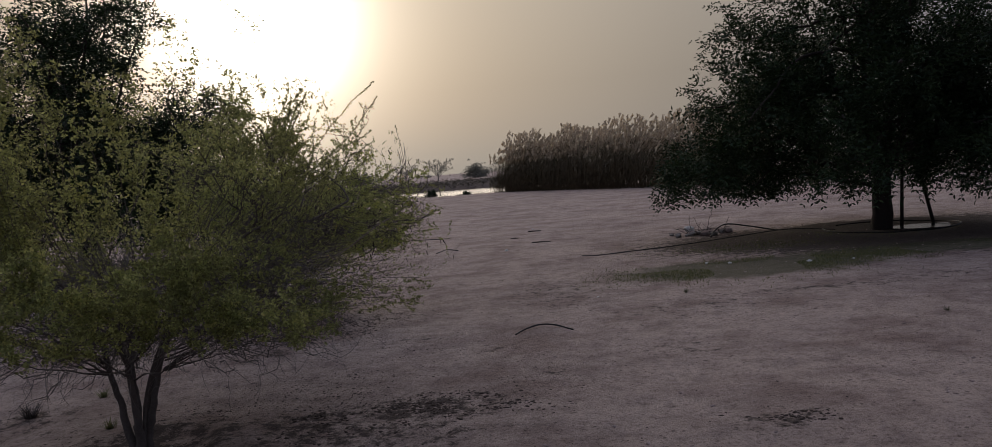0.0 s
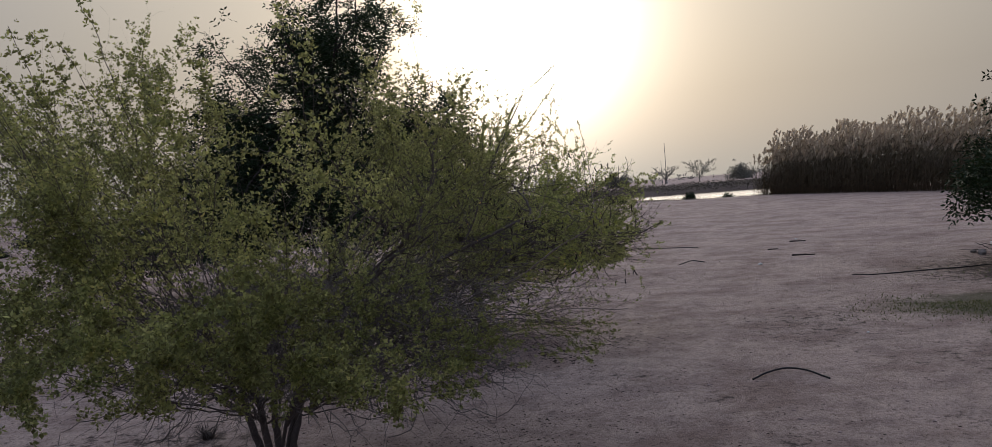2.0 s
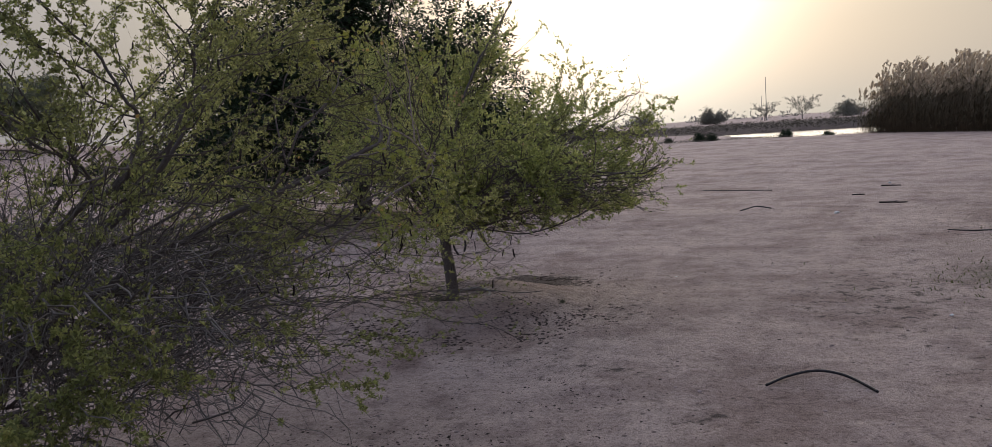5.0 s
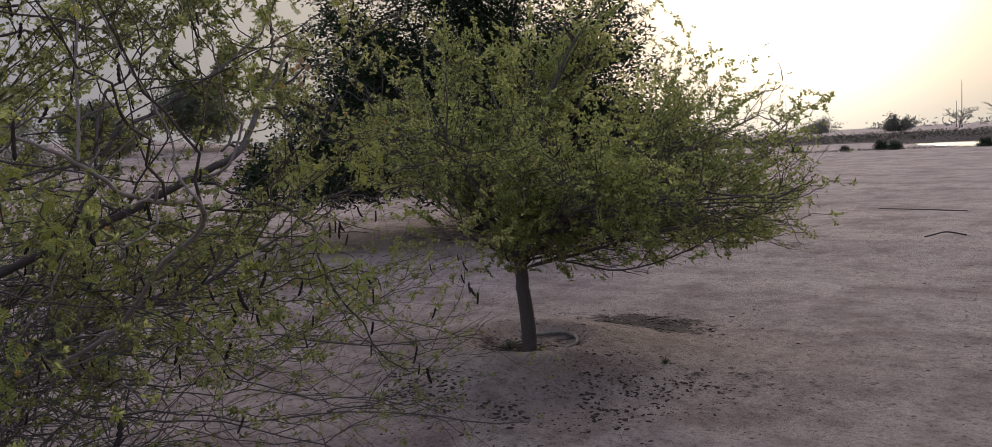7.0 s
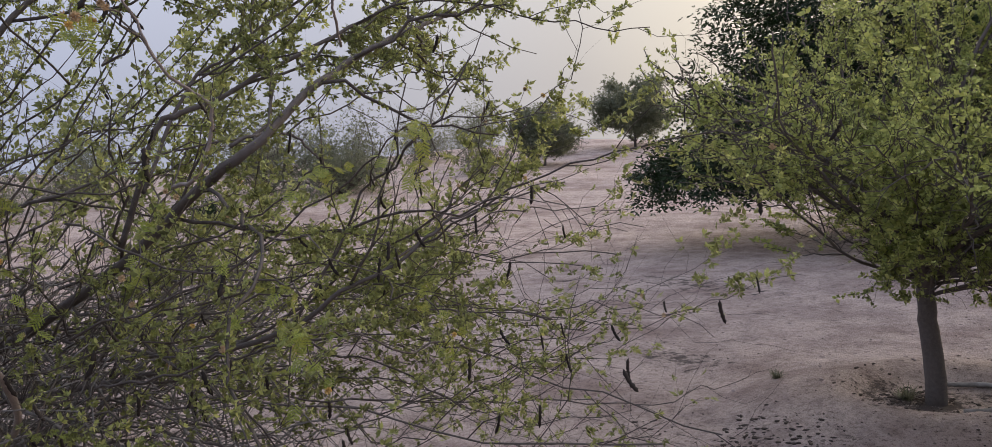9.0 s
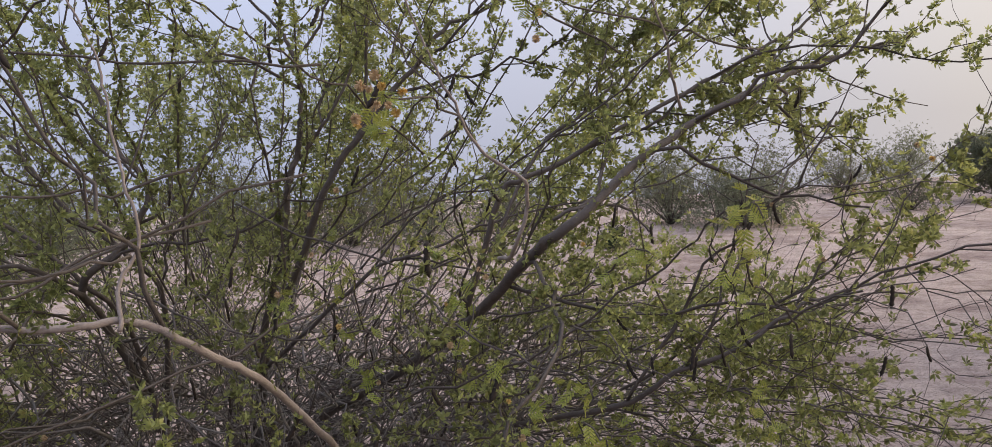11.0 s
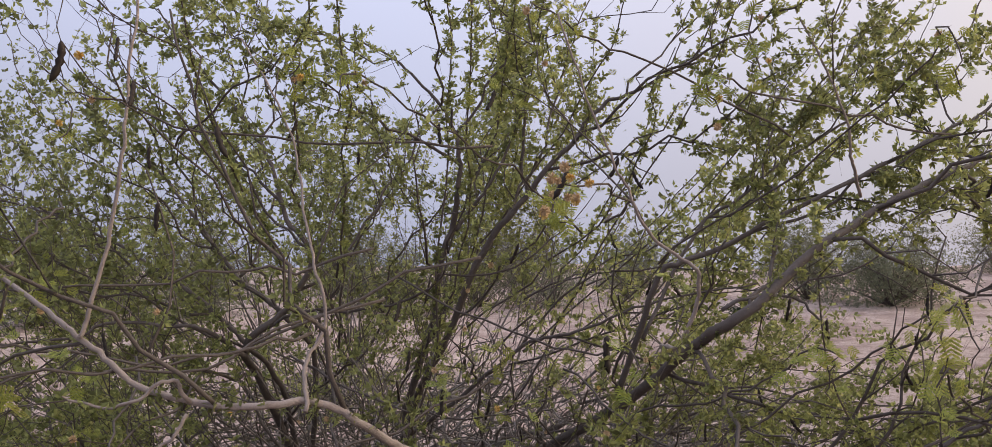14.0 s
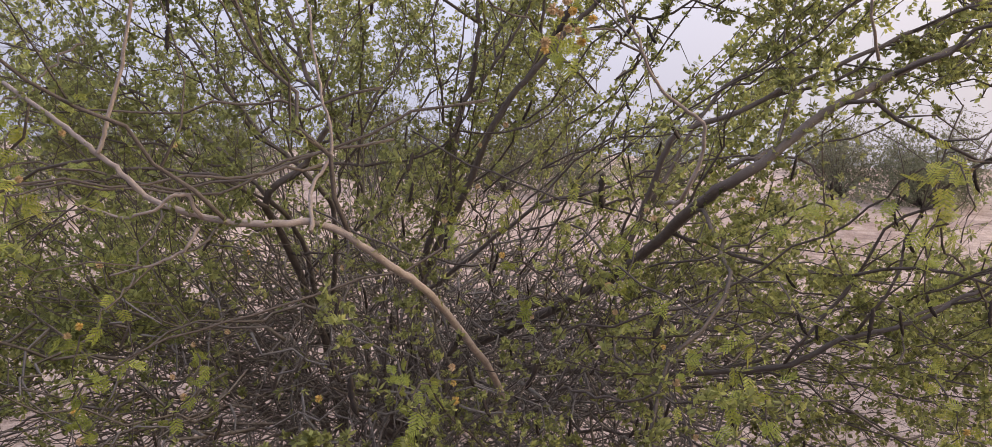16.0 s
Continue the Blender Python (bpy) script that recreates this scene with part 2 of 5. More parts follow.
MAT_CLOD = plain_material("soil_clod", (0.26, 0.20, 0.185), (0.56, 0.45, 0.42), 30.0, 0.95)
MAT_LITTER = plain_material("leaf_litter", (0.026, 0.019, 0.016), (0.10, 0.074, 0.060), 30.0, 0.95)
MAT_WHITE = plain_material("white_litter", (0.62, 0.62, 0.60), (0.80, 0.79, 0.77), 12.0, 0.6)
MAT_WATER = water_material()
MAT_REED = plain_material("dry_reed", (0.13, 0.10, 0.065), (0.28, 0.22, 0.14), 3.0, 0.8)
MAT_REED_GREEN = plain_material("reed_leaf", (0.055, 0.050, 0.03), (0.15, 0.125, 0.07), 3.0, 0.8)
MAT_PLUME = leaf_material("reed_plume", (0.40, 0.33, 0.25), (0.56, 0.47, 0.36), (0.68, 0.59, 0.46), (0.74, 0.65, 0.51), 0.62, 0.9)
MAT_SHRUB = leaf_material("grey_shrub", (0.10, 0.105, 0.07), (0.14, 0.145, 0.095), (0.19, 0.19, 0.12), (0.24, 0.22, 0.14), 0.25)
MAT_METAL = plain_material("galvanised_pole", (0.16, 0.16, 0.16), (0.24, 0.24, 0.24), 8.0, 0.5)
# dry scrub, its brown lightened to carry the haze over the pond
MAT_SCRUB = leaf_material("dry_scrub", (0.10, 0.088, 0.070), (0.135, 0.118, 0.092), (0.165, 0.146, 0.112), (0.20, 0.175, 0.135), 0.2)
# distance haze is put into the next three colours, pale and flat
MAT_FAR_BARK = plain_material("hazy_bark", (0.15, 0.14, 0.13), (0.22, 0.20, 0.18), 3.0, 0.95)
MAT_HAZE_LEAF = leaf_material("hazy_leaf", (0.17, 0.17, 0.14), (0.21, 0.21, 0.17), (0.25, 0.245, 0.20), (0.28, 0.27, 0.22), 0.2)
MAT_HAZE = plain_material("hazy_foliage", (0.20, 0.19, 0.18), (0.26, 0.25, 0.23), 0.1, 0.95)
MAT_GRASS = leaf_material("turf_blade", (0.09, 0.11, 0.045), (0.14, 0.155, 0.065), (0.20, 0.20, 0.085), (0.28, 0.25, 0.13), 0.25)
MAT_BLOCK = plain_material("grey_rubble", (0.22, 0.20, 0.19), (0.36, 0.34, 0.32), 12.0, 0.95)

# ---------------------------------------------------------------- mesh helpers


def mesh_object(name, verts, faces, mat, parent=None, label="", smooth=False):
    me = bpy.data.meshes.new(name)
    me.from_pydata([tuple(v) for v in verts], [], faces)
    me.materials.append(mat)
    if smooth:
        me.shade_smooth()
    ob = new(name, me)
    if parent is not None:
        ob.parent = parent
    return tagged(ob, label)


def quads_object(name, verts, mat, parent=None, label="", smooth=False):
    """verts: (n, 4, 3) corner places of n loose quads."""
    n = len(verts)
    me = bpy.data.meshes.new(name)
    me.vertices.add(4 * n); me.loops.add(4 * n); me.polygons.add(n)
    me.vertices.foreach_set("co", np.asarray(verts, np.float32).ravel())
    me.loops.foreach_set("vertex_index", np.arange(4 * n, dtype=np.int32))
    me.polygons.foreach_set("loop_start", np.arange(0, 4 * n, 4, dtype=np.int32))
    me.update(calc_edges=True)
    me.materials.append(mat)
    ob = new(name, me)
    if parent is not None:
        ob.parent = parent
    return tagged(ob, label)


def part(name, bm, mat, parent, label=""):
    me = bpy.data.meshes.new(name)
    bm.to_mesh(me)
    bm.free()
    me.materials.append(mat)
    me.shade_smooth()
    ob = new(name, me)
    ob.parent = parent
    return tagged(ob, label)


def tubes(polylines, sides):
    """Verts and faces of tapered tubes along polylines of (points, radii)."""
    V, F, base = [], [], 0
    ring = np.array([(math.cos(2 * math.pi * k / sides), math.sin(2 * math.pi * k / sides)) for k in range(sides)])
    for pts, rad in polylines:
        P = np.asarray(pts, float)
        n = len(P)
        if n < 2:
            continue
        T = np.gradient(P, axis=0)
        T /= np.linalg.norm(T, axis=1)[:, None] + 1e-9
        ref = np.array([0.31, 0.17, 0.93]) if abs(T[0, 2]) < 0.9 else np.array([1.0, 0.1, 0.0])
        A = np.cross(T, ref); A /= np.linalg.norm(A, axis=1)[:, None] + 1e-9
        B = np.cross(T, A)
        R = np.asarray(rad, float)[:, None, None]
        ringpts = P[:, None, :] + R * (ring[None, :, :1] * A[:, None, :] + ring[None, :, 1:] * B[:, None, :])
        V.append(ringpts.reshape(-1, 3))
        for i in range(n - 1):
            for k in range(sides):
                a, b = base + i * sides + k, base + i * sides + (k + 1) % sides
                F.append((a, b, b + sides, a + sides))
        F.append(tuple(base + k for k in reversed(range(sides))))
        F.append(tuple(base + (n - 1) * sides + k for k in range(sides)))
        base += n * sides
    return (np.concatenate(V) if V else np.zeros((0, 3))), F


def tube_object(name, polylines, sides, mat, parent=None, label=""):
    V, F = tubes(polylines, sides)
    return mesh_object(name, V, F, mat, parent, label, smooth=True)


def spline(points, steps):
    """A smooth line through a few points."""
    P = [np.array(p, float) for p in points]
    P = [2 * P[0] - P[1]] + P + [2 * P[-1] - P[-2]]
    out = []
    for i in range(1, len(P) - 2):
        for s in np.linspace(0, 1, steps, endpoint=False):
            a, b, c, d = P[i - 1:i + 3]
            out.append(0.5 * (2 * b + (c - a) * s + (2 * a - 5 * b + 4 * c - d) * s * s + (3 * b - a - 3 * c + d) * s ** 3))
    out.append(P[-2])
    return np.array(out)


def leaf_template(pinnae, leaflets, length=1.0):
    """A feathery compound leaf along +y, as loose quads; with no leaflets each side branch is one blade."""
    Q = []
    for i in range(pinnae):
        along = 0.15 + 0.85 * (i // 2) / max(1, pinnae // 2 - 1) if pinnae > 2 else 0.5
        side = 1 if i % 2 else -1
        d = np.array([side * 0.80, 0.60, 0.18]); d /= np.linalg.norm(d)
        w = np.array([-d[1], d[0], 0.0]); w /= np.linalg.norm(w)
        o = np.array([0, along * length * 0.75, 0.02 * along])
        L = 0.50 * length * (1.0 - 0.25 * abs(along - 0.5))
        if leaflets == 0:
            hw = 0.085 * length
            droop = np.array([0, 0, -0.10 * length])
            Q.append([o, o + d * L * 0.5 - w * hw, o + d * L + droop, o + d * L * 0.5 + w * hw])
        else:
            for j in range(leaflets):
                s = (j // 2 + 0.6) / (leaflets // 2 + 0.3)
                q = o + d * L * s
                sd = w * (1 if j % 2 else -1)
                e = sd * 0.85 + d * 0.5; e /= np.linalg.norm(e)
                f = np.cross(e, [0, 0, 1.0])
                ll, lw = 0.17 * length, 0.042 * length
                Q.append([q, q + e * ll * 0.5 - f * lw, q + e * ll + np.array([0, 0, -0.02]), q + e * ll * 0.5 + f * lw])
    return np.array(Q)


def frames_from(dirs, rng):
    """Turns that lay +y along dirs, rolled so that +z tends upwards."""
    D = dirs / (np.linalg.norm(dirs, axis=1)[:, None] + 1e-9)
    up = np.tile([0.0, 0.0, 1.0], (len(D), 1)) + rng.normal(0, 0.55, (len(D), 3))
    X = np.cross(D, up); X /= np.linalg.norm(X, axis=1)[:, None] + 1e-9
    Z = np.cross(X, D)
    return np.stack([X, D, Z], axis=2)


def place_leaves(template, pos, dirs, size, rng):
    M = frames_from(dirs, rng)
    n, q = len(pos), len(template)
    T = template.reshape(-1, 3)
    out = np.einsum("nij,kj->nki", M, T) * size[:, None, None] + pos[:, None, :]
    return out.reshape(n * q, 4, 3)


# ---------------------------------------------------------------- growing trees
WAY = [np.array(p) for p in ((1.78, 0.87, 1.68), (2.13, 2.55, 1.67), (2.46, 4.45, 1.54), (2.40, 5.4, 1.53), (2.20, 6.25, 1.52), (2.08, 6.90, 1.48),
                             (1.93, 7.16, 1.51), (1.87, 7.15, 1.58))]


def way_gap(p):
    """Distance from the footpath that visitors keep free of twigs, at head height."""
    best = 9.0
    for a, b in zip(WAY, WAY[1:]):
        ab = b - a
        s = min(1.0, max(0.0, float(np.dot(p - a, ab) / np.dot(ab, ab))))
        best = min(best, float(np.linalg.norm(p - a - ab * s)))
    return best


def unit(v):
    return v / (np.linalg.norm(v) + 1e-9)


def sideways(d, angle, rng):
    """A direction at that angle (radians) from d."""
    r = rng.normal(0, 1, 3)
    r = unit(r - np.dot(r, d) * d)
    return unit(d * math.cos(angle) + r * math.sin(angle))


def grow(p, d, length, r0, r1, wander, lift, inside, rng, step=0.06):
    n = max(3, int(length / step))
    pts, p, d = [p.copy()], p.copy(), unit(d)
    for i in range(n):
        d = unit(d + rng.normal(0, wander * 0.6, 3) + np.array([0, 0, lift]))
        p = p + unit(d + rng.normal(0, wander * 1.5, 3)) * (length / n)      # twigs zigzag from knot to knot
        if not inside(p):
            break
        pts.append(p.copy())
    m = len(pts)
    return np.array(pts), np.linspace(r0, r1, m)


def branch_out(limbs, inside, rng, branch_gap, branch_len, twig_gap, twig_len, lift=0.008, up_bias=0.06, wander=0.15):
    """Branches and twigs on the given limbs, and the places where leaves sit."""
    branches, twigs, leaf_p, leaf_d = [], [], [], []

    def leaves_on(pts, gap, start):
        seg = np.diff(pts, axis=0)
        ln = np.linalg.norm(seg, axis=1)
        tot = ln.sum()
        s = start * tot
        cum = np.concatenate([[0], np.cumsum(ln)])
        while s < tot:
            i = min(len(ln) - 1, int(np.searchsorted(cum, s) - 1)) if s > 0 else 0
            q = pts[i] + seg[i] * ((s - cum[i]) / (ln[i] + 1e-9))
            leaf_p.append(q)
            leaf_d.append(sideways(unit(seg[i]), rng.uniform(0.6, 1.3), rng) + np.array([0, 0, 0.15]))
            s += gap * rng.uniform(0.6, 1.5)

    def shoots(pts, rad, gap, len_lo, len_hi, r_cap, start, store, w, lf):
        seg = np.diff(pts, axis=0)
        ln = np.linalg.norm(seg, axis=1)
        cum = np.concatenate([[0], np.cumsum(ln)])
        s = start * cum[-1] + rng.uniform(0, gap)
        while s < cum[-1]:
            i = max(0, min(len(ln) - 1, int(np.searchsorted(cum, s) - 1)))
            q = pts[i] + seg[i] * ((s - cum[i]) / (ln[i] + 1e-9))
            d = sideways(unit(seg[i]), rng.uniform(0.35, 0.9), rng) + np.array([0, 0, up_bias])
            r = min(r_cap, 0.7 * rad[i])
            pp, rr = grow(q, d, rng.uniform(len_lo, len_hi), r, r * 0.42, w, lf, inside, rng, 0.045)
            if len(pp) > 2:
                store.append((pp, rr))
            s += gap * rng.uniform(0.6, 1.4)

    for pts, rad, start in limbs:
        shoots(pts, rad, branch_gap, *branch_len, 0.0037, start, branches, wander, lift)
    for pts, rad in branches:
        shoots(pts, rad, twig_gap, *twig_len, 0.0019, 0.12, twigs, wander * 1.25, lift * 0.5)
    return branches, twigs, leaf_p, leaf_d, leaves_on


# ---------------------------------------------------------------- ground
TREE_A = np.array([-0.66, 6.16, 0.0])
TREE_B = np.array([-1.05, 10.87, 0.0])
TREE_C = np.array([8.85, 16.1, 0.0])       # the big dark tree beside the turf
TREE_D = np.array([-7.0, 18.3, 0.0])      # the big dark tree behind


NOISE_TABLES = {}


def value_noise(x, y, seed):
    if seed not in NOISE_TABLES:
        NOISE_TABLES[seed] = np.random.default_rng(seed).random((256, 256))
    tab = NOISE_TABLES[seed]
    xi, yi = np.floor(x).astype(int), np.floor(y).astype(int)
    fx, fy = x - xi, y - yi
    fx, fy = fx * fx * (3 - 2 * fx), fy * fy * (3 - 2 * fy)
    g = lambda a, b: tab[a % 256, b % 256]
    return (g(xi, yi) * (1 - fx) + g(xi + 1, yi) * fx) * (1 - fy) + (g(xi, yi + 1) * (1 - fx) + g(xi + 1, yi + 1) * fx) * fy - 0.5


def smooth(a, b, v):
    s = np.clip((v - a) / (b - a), 0, 1)
    return s * s * (3 - 2 * s)


def ground_height(x, y):
    x, y = np.asarray(x, float), np.asarray(y, float)
    r = np.hypot(x - 0.5, y - 7)
    near = 1 - smooth(14, 40, r)
    h = 0.03 * value_noise(x / 3.1, y / 3.1, 1) * smooth(0, 4, r) + 0.25 * value_noise(x / 17, y / 17, 2) * smooth(8, 30, r)
    h = h + near * (0.022 * value_noise(x / 0.45, y / 0.45, 3) + 0.010 * value_noise(x / 0.13, y / 0.13, 4))
    # sand bank that rises on the side of the bushes
    side = smooth(-7, -55, x) * (1 - smooth(45, 75, y))
    h = h + side * 3.2 + side * 0.9 * value_noise(x / 9, y / 9, 5)
    # hollow of the pond and the dyke behind it
    taper = 36 * smooth(-2, -18, x)
    hollow = smooth(65, 71, y - taper + 1.2 * value_noise(x / 6, 0 * x, 6)) * (1 - smooth(97, 104, y)) * smooth(-75, -60, x) * (1 - smooth(18, 26, x))
    h = h * (1 - 0.8 * smooth(40, 60, y)) - 1.0 * hollow
    h = h + 0.85 * smooth(101, 112, y) + 0.3 * value_noise(x / 30, y / 30, 7) * smooth(103, 130, y)
    # planting mounds with a basin
    for (bx, by, _), rad, top, basin in ((TREE_B, 1.35, 0.17, 0.42), (TREE_A, 0.9, 0.06, 0.45), (TREE_C, 2.2, 0.10, 1.5), (TREE_D, 1.6, 0.1, 1.0)):
        q = np.hypot(x - bx, y - by) * (1 + 0.25 * value_noise(np.arctan2(y - by, x - bx) * 1.3 + 9, 0 * x + bx, 8))
        h = h + top * (1 - smooth(basin * 1.0, rad, q)) - (top * 0.55) * (1 - smooth(basin * 0.75, basin * 1.1, q))
    return h


def build_ground():
    seg, growth = 320, 1.024
    radii = [0.0, 0.12]
    while radii[-1] < 3200:
        radii.append(max(radii[-1] * growth, radii[-1] + 0.055))
    R = np.array(radii[1:])
    A = np.linspace(0, 2 * math.pi, seg, endpoint=False)
    X = 0.6 + R[:, None] * np.cos(A)[None]
    Y = 7.5 + R[:, None] * np.sin(A)[None]
    V = np.stack([X, Y, ground_height(X, Y)], axis=2).reshape(-1, 3)
    n = len(R)
    i = np.arange(n - 1)[:, None] * seg
    k = np.arange(seg)[None]
    k2 = (k + 1) % seg
    quads = np.stack([i + k, i + seg + k, i + seg + k2, i + k2], axis=2).reshape(-1, 4)
    V = np.concatenate([V, [[0.6, 7.5, float(ground_height(0.6, 7.5))]]])
    faces = [tuple(q) for q in quads.tolist()] + [(len(V) - 1, a, (a + 1) % seg) for a in range(seg)]
    ob = mesh_object("ground", V, faces, MAT_GROUND, smooth=True)
    x, y = V[:, 0], V[:, 1]
    damp_shade = np.zeros(len(V))
    for cx, cy, rx, ry, gain in DAMP_SHADE:
        damp_shade = np.maximum(damp_shade, gain * np.exp(-(((x - cx) / rx) ** 2 + ((y - cy) / ry) ** 2)))
    damp_shade = np.maximum(damp_shade, 1.4 * smooth(114, 108, y) * smooth(98, 102, y))
    damp_shade = np.maximum(damp_shade, 1.6 * smooth(62.5, 66, y - 36 * smooth(-2, -18, x)) * (1 - smooth(68, 71, y - 36 * smooth(-2, -18, x))))
    turf = np.zeros(len(V))
    for cx, cy, rx, ry, gain in TURF:
        turf = np.maximum(turf, gain * np.exp(-(((x - cx) / rx) ** 2 + ((y - cy) / ry) ** 2)))
    for name, val in (("damp_shade", damp_shade), ("turf", turf)):
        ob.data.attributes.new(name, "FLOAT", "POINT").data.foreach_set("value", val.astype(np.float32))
    tagged(ob, "pinkish grey trodden sandy ground with scattered litter", "ground", kind="structure")


# spots under the shade tree and near acacia also paint their crowns' shade
DAMP_SHADE = [(-0.80, 12.25, 0.60, 0.38, 1.35), (-1.05, 10.87, 0.40, 0.34, 1.0), (0.33, 6.6, 0.6, 0.45, 0.75), (1.12, 6.76, 0.75, 0.40, 0.85), (0.7, 6.2, 1.1, 0.5, 0.62), (-2.1, 7.4, 0.4, 0.2, 0.8), (-3.0, 10.65, 0.5, 0.3, 0.7),
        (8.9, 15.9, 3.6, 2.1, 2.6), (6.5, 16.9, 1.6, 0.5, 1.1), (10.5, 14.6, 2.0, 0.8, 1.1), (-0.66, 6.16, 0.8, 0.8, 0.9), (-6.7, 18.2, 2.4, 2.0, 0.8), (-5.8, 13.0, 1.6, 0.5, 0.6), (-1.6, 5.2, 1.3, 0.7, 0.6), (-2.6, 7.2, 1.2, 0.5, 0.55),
        (2.5, 11.9, 0.9, 1.8, 0.45), (1.65, 8.65, 0.22, 0.35, 0.42), (4.0, 10.0, 1.2, 0.9, 0.40), (3.4, 8.0, 0.5, 0.5, 0.38), (2.1, 7.55, 0.25, 0.35, 0.45), (0.8, 9.3, 0.7, 0.25, 0.42), (0.5, 11.0, 0.6, 0.5, 0.40), (5.6, 10.6, 1.6, 0.25, 0.62), (7.2, 10.9, 1.2, 0.25, 0.5), (10.0, 12.6, 2.5, 0.5, 0.8), (3.45, 5.9, 0.35, 0.2, 0.7)]
TURF = [(5.3, 12.7, 2.1, 1.0, 1.5), (8.4, 13.3, 3.2, 0.8, 1.3)]
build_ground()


def on_ground(x, y):
    return float(ground_height(x, y))


water = mesh_object("pond_water", [(-72, 66, -0.32), (24, 66, -0.32), (24, 104, -0.32), (-72, 104, -0.32)], [(0, 1, 2, 3)], MAT_WATER)
tagged(water, "still pale pond reflecting the evening sky", "water", kind="structure")

# ---------------------------------------------------------------- the two young acacias


def dome_inside(c, r, top, low, clear=0.5, rise=0.5, lean=None, fall=(0.46, 2.3)):
    """Inside a flat-bottomed umbrella crown, and off the footpath."""
    def test(p):
        q = p - c
        rad = math.hypot(q[0], q[1]) + 1e-6
        az = math.atan2(q[1], q[0])
        wob = 1 + 0.10 * math.sin(3 * az + c[0]) + 0.06 * math.sin(7 * az + 1) + 0.22 * float(value_noise(np.array(az * 5.1 + 40), np.array(q[2] * 3.6 + 7), 14))
        u = rad / (r * (lean(az) if lean else 1.0) * wob)
        if u > 1 or q[2] > top * wob * (1 - fall[0] * u ** fall[1]) or q[2] < low + (rise(az) if callable(rise) else rise) * u ** 1.6:
            return False
        return way_gap(p) > clear
    return test


POD_MESH, PUFF_MESH = [], []


def pod_mesh():
    rng = np.random.default_rng(71)
    for k in range(3):
        bend = (0.35, 0.8, -0.6)[k]
        L = 0.055
        pts = [(L * bend * 0.5 * (s * s), 0, -L * s) for s in np.linspace(0, 1, 11)]
        rad = [0.0012] + [0.0052 + 0.0016 * math.sin(2.6 * j + k) for j in range(1, 10)] + [0.0008]
        V, F = tubes([(pts, rad)], 6)
        V[:, 1] *= 0.6
        me = bpy.data.meshes.new("seed_pod")
        me.from_pydata([tuple(v) for v in V], [], F)
        me.materials.append(MAT_POD)
        me.shade_smooth()
        POD_MESH.append(me)
    for mat in (MAT_FLOWER, MAT_OLD_FLOWER):
        Q = []
        for _ in range(90):
            d = unit(rng.normal(0, 1, 3))
            s = unit(np.cross(d, rng.normal(0, 1, 3)))
            L = rng.uniform(0.0065, 0.0085)
            Q.append([d * 0.001 - s * 0.0007, d * 0.001 + s * 0.0007, d * L + s * 0.0009, d * L - s * 0.0009])
        me = bpy.data.meshes.new("puff_flower")
        me.from_pydata([tuple(v) for q in Q for v in q], [], [tuple(range(4 * i, 4 * i + 4)) for i in range(len(Q))])
        me.materials.append(mat)
        PUFF_MESH.append(me)


pod_mesh()


def tuft_template(blades, seed, wide=1.0):
    """A tuft of short narrow leaflets, as loose quads."""
    rng = np.random.default_rng(seed)
    Q = []
    for k in range(blades):
        a = 2 * math.pi * (k + rng.uniform(-0.3, 0.3)) / blades
        d = unit(np.array([math.cos(a), 0.55 + rng.uniform(-0.3, 0.5), math.sin(a)]))
        f = unit(np.cross(d, rng.normal(0, 1, 3)))
        L, w = rng.uniform(0.6, 1.05), rng.uniform(0.11, 0.19) * wide
        Q.append([d * 0.05, d * L * 0.5 - f * w, d * L, d * L * 0.5 + f * w])
    return np.array(Q)


def branch_parts(tree, branches, keep_near, sides, mat, label):
    """The nearest branches one by one, the rest joined."""
    order = sorted(range(len(branches)), key=lambda i: -branches[i][1][0])
    for i in order[:keep_near]:
        tube_object("branch", [branches[i]], sides, mat, tree)
    tagged(tube_object("branchwork", [branches[i] for i in order[keep_near:]], sides, mat, tree, label), kind="stuff")


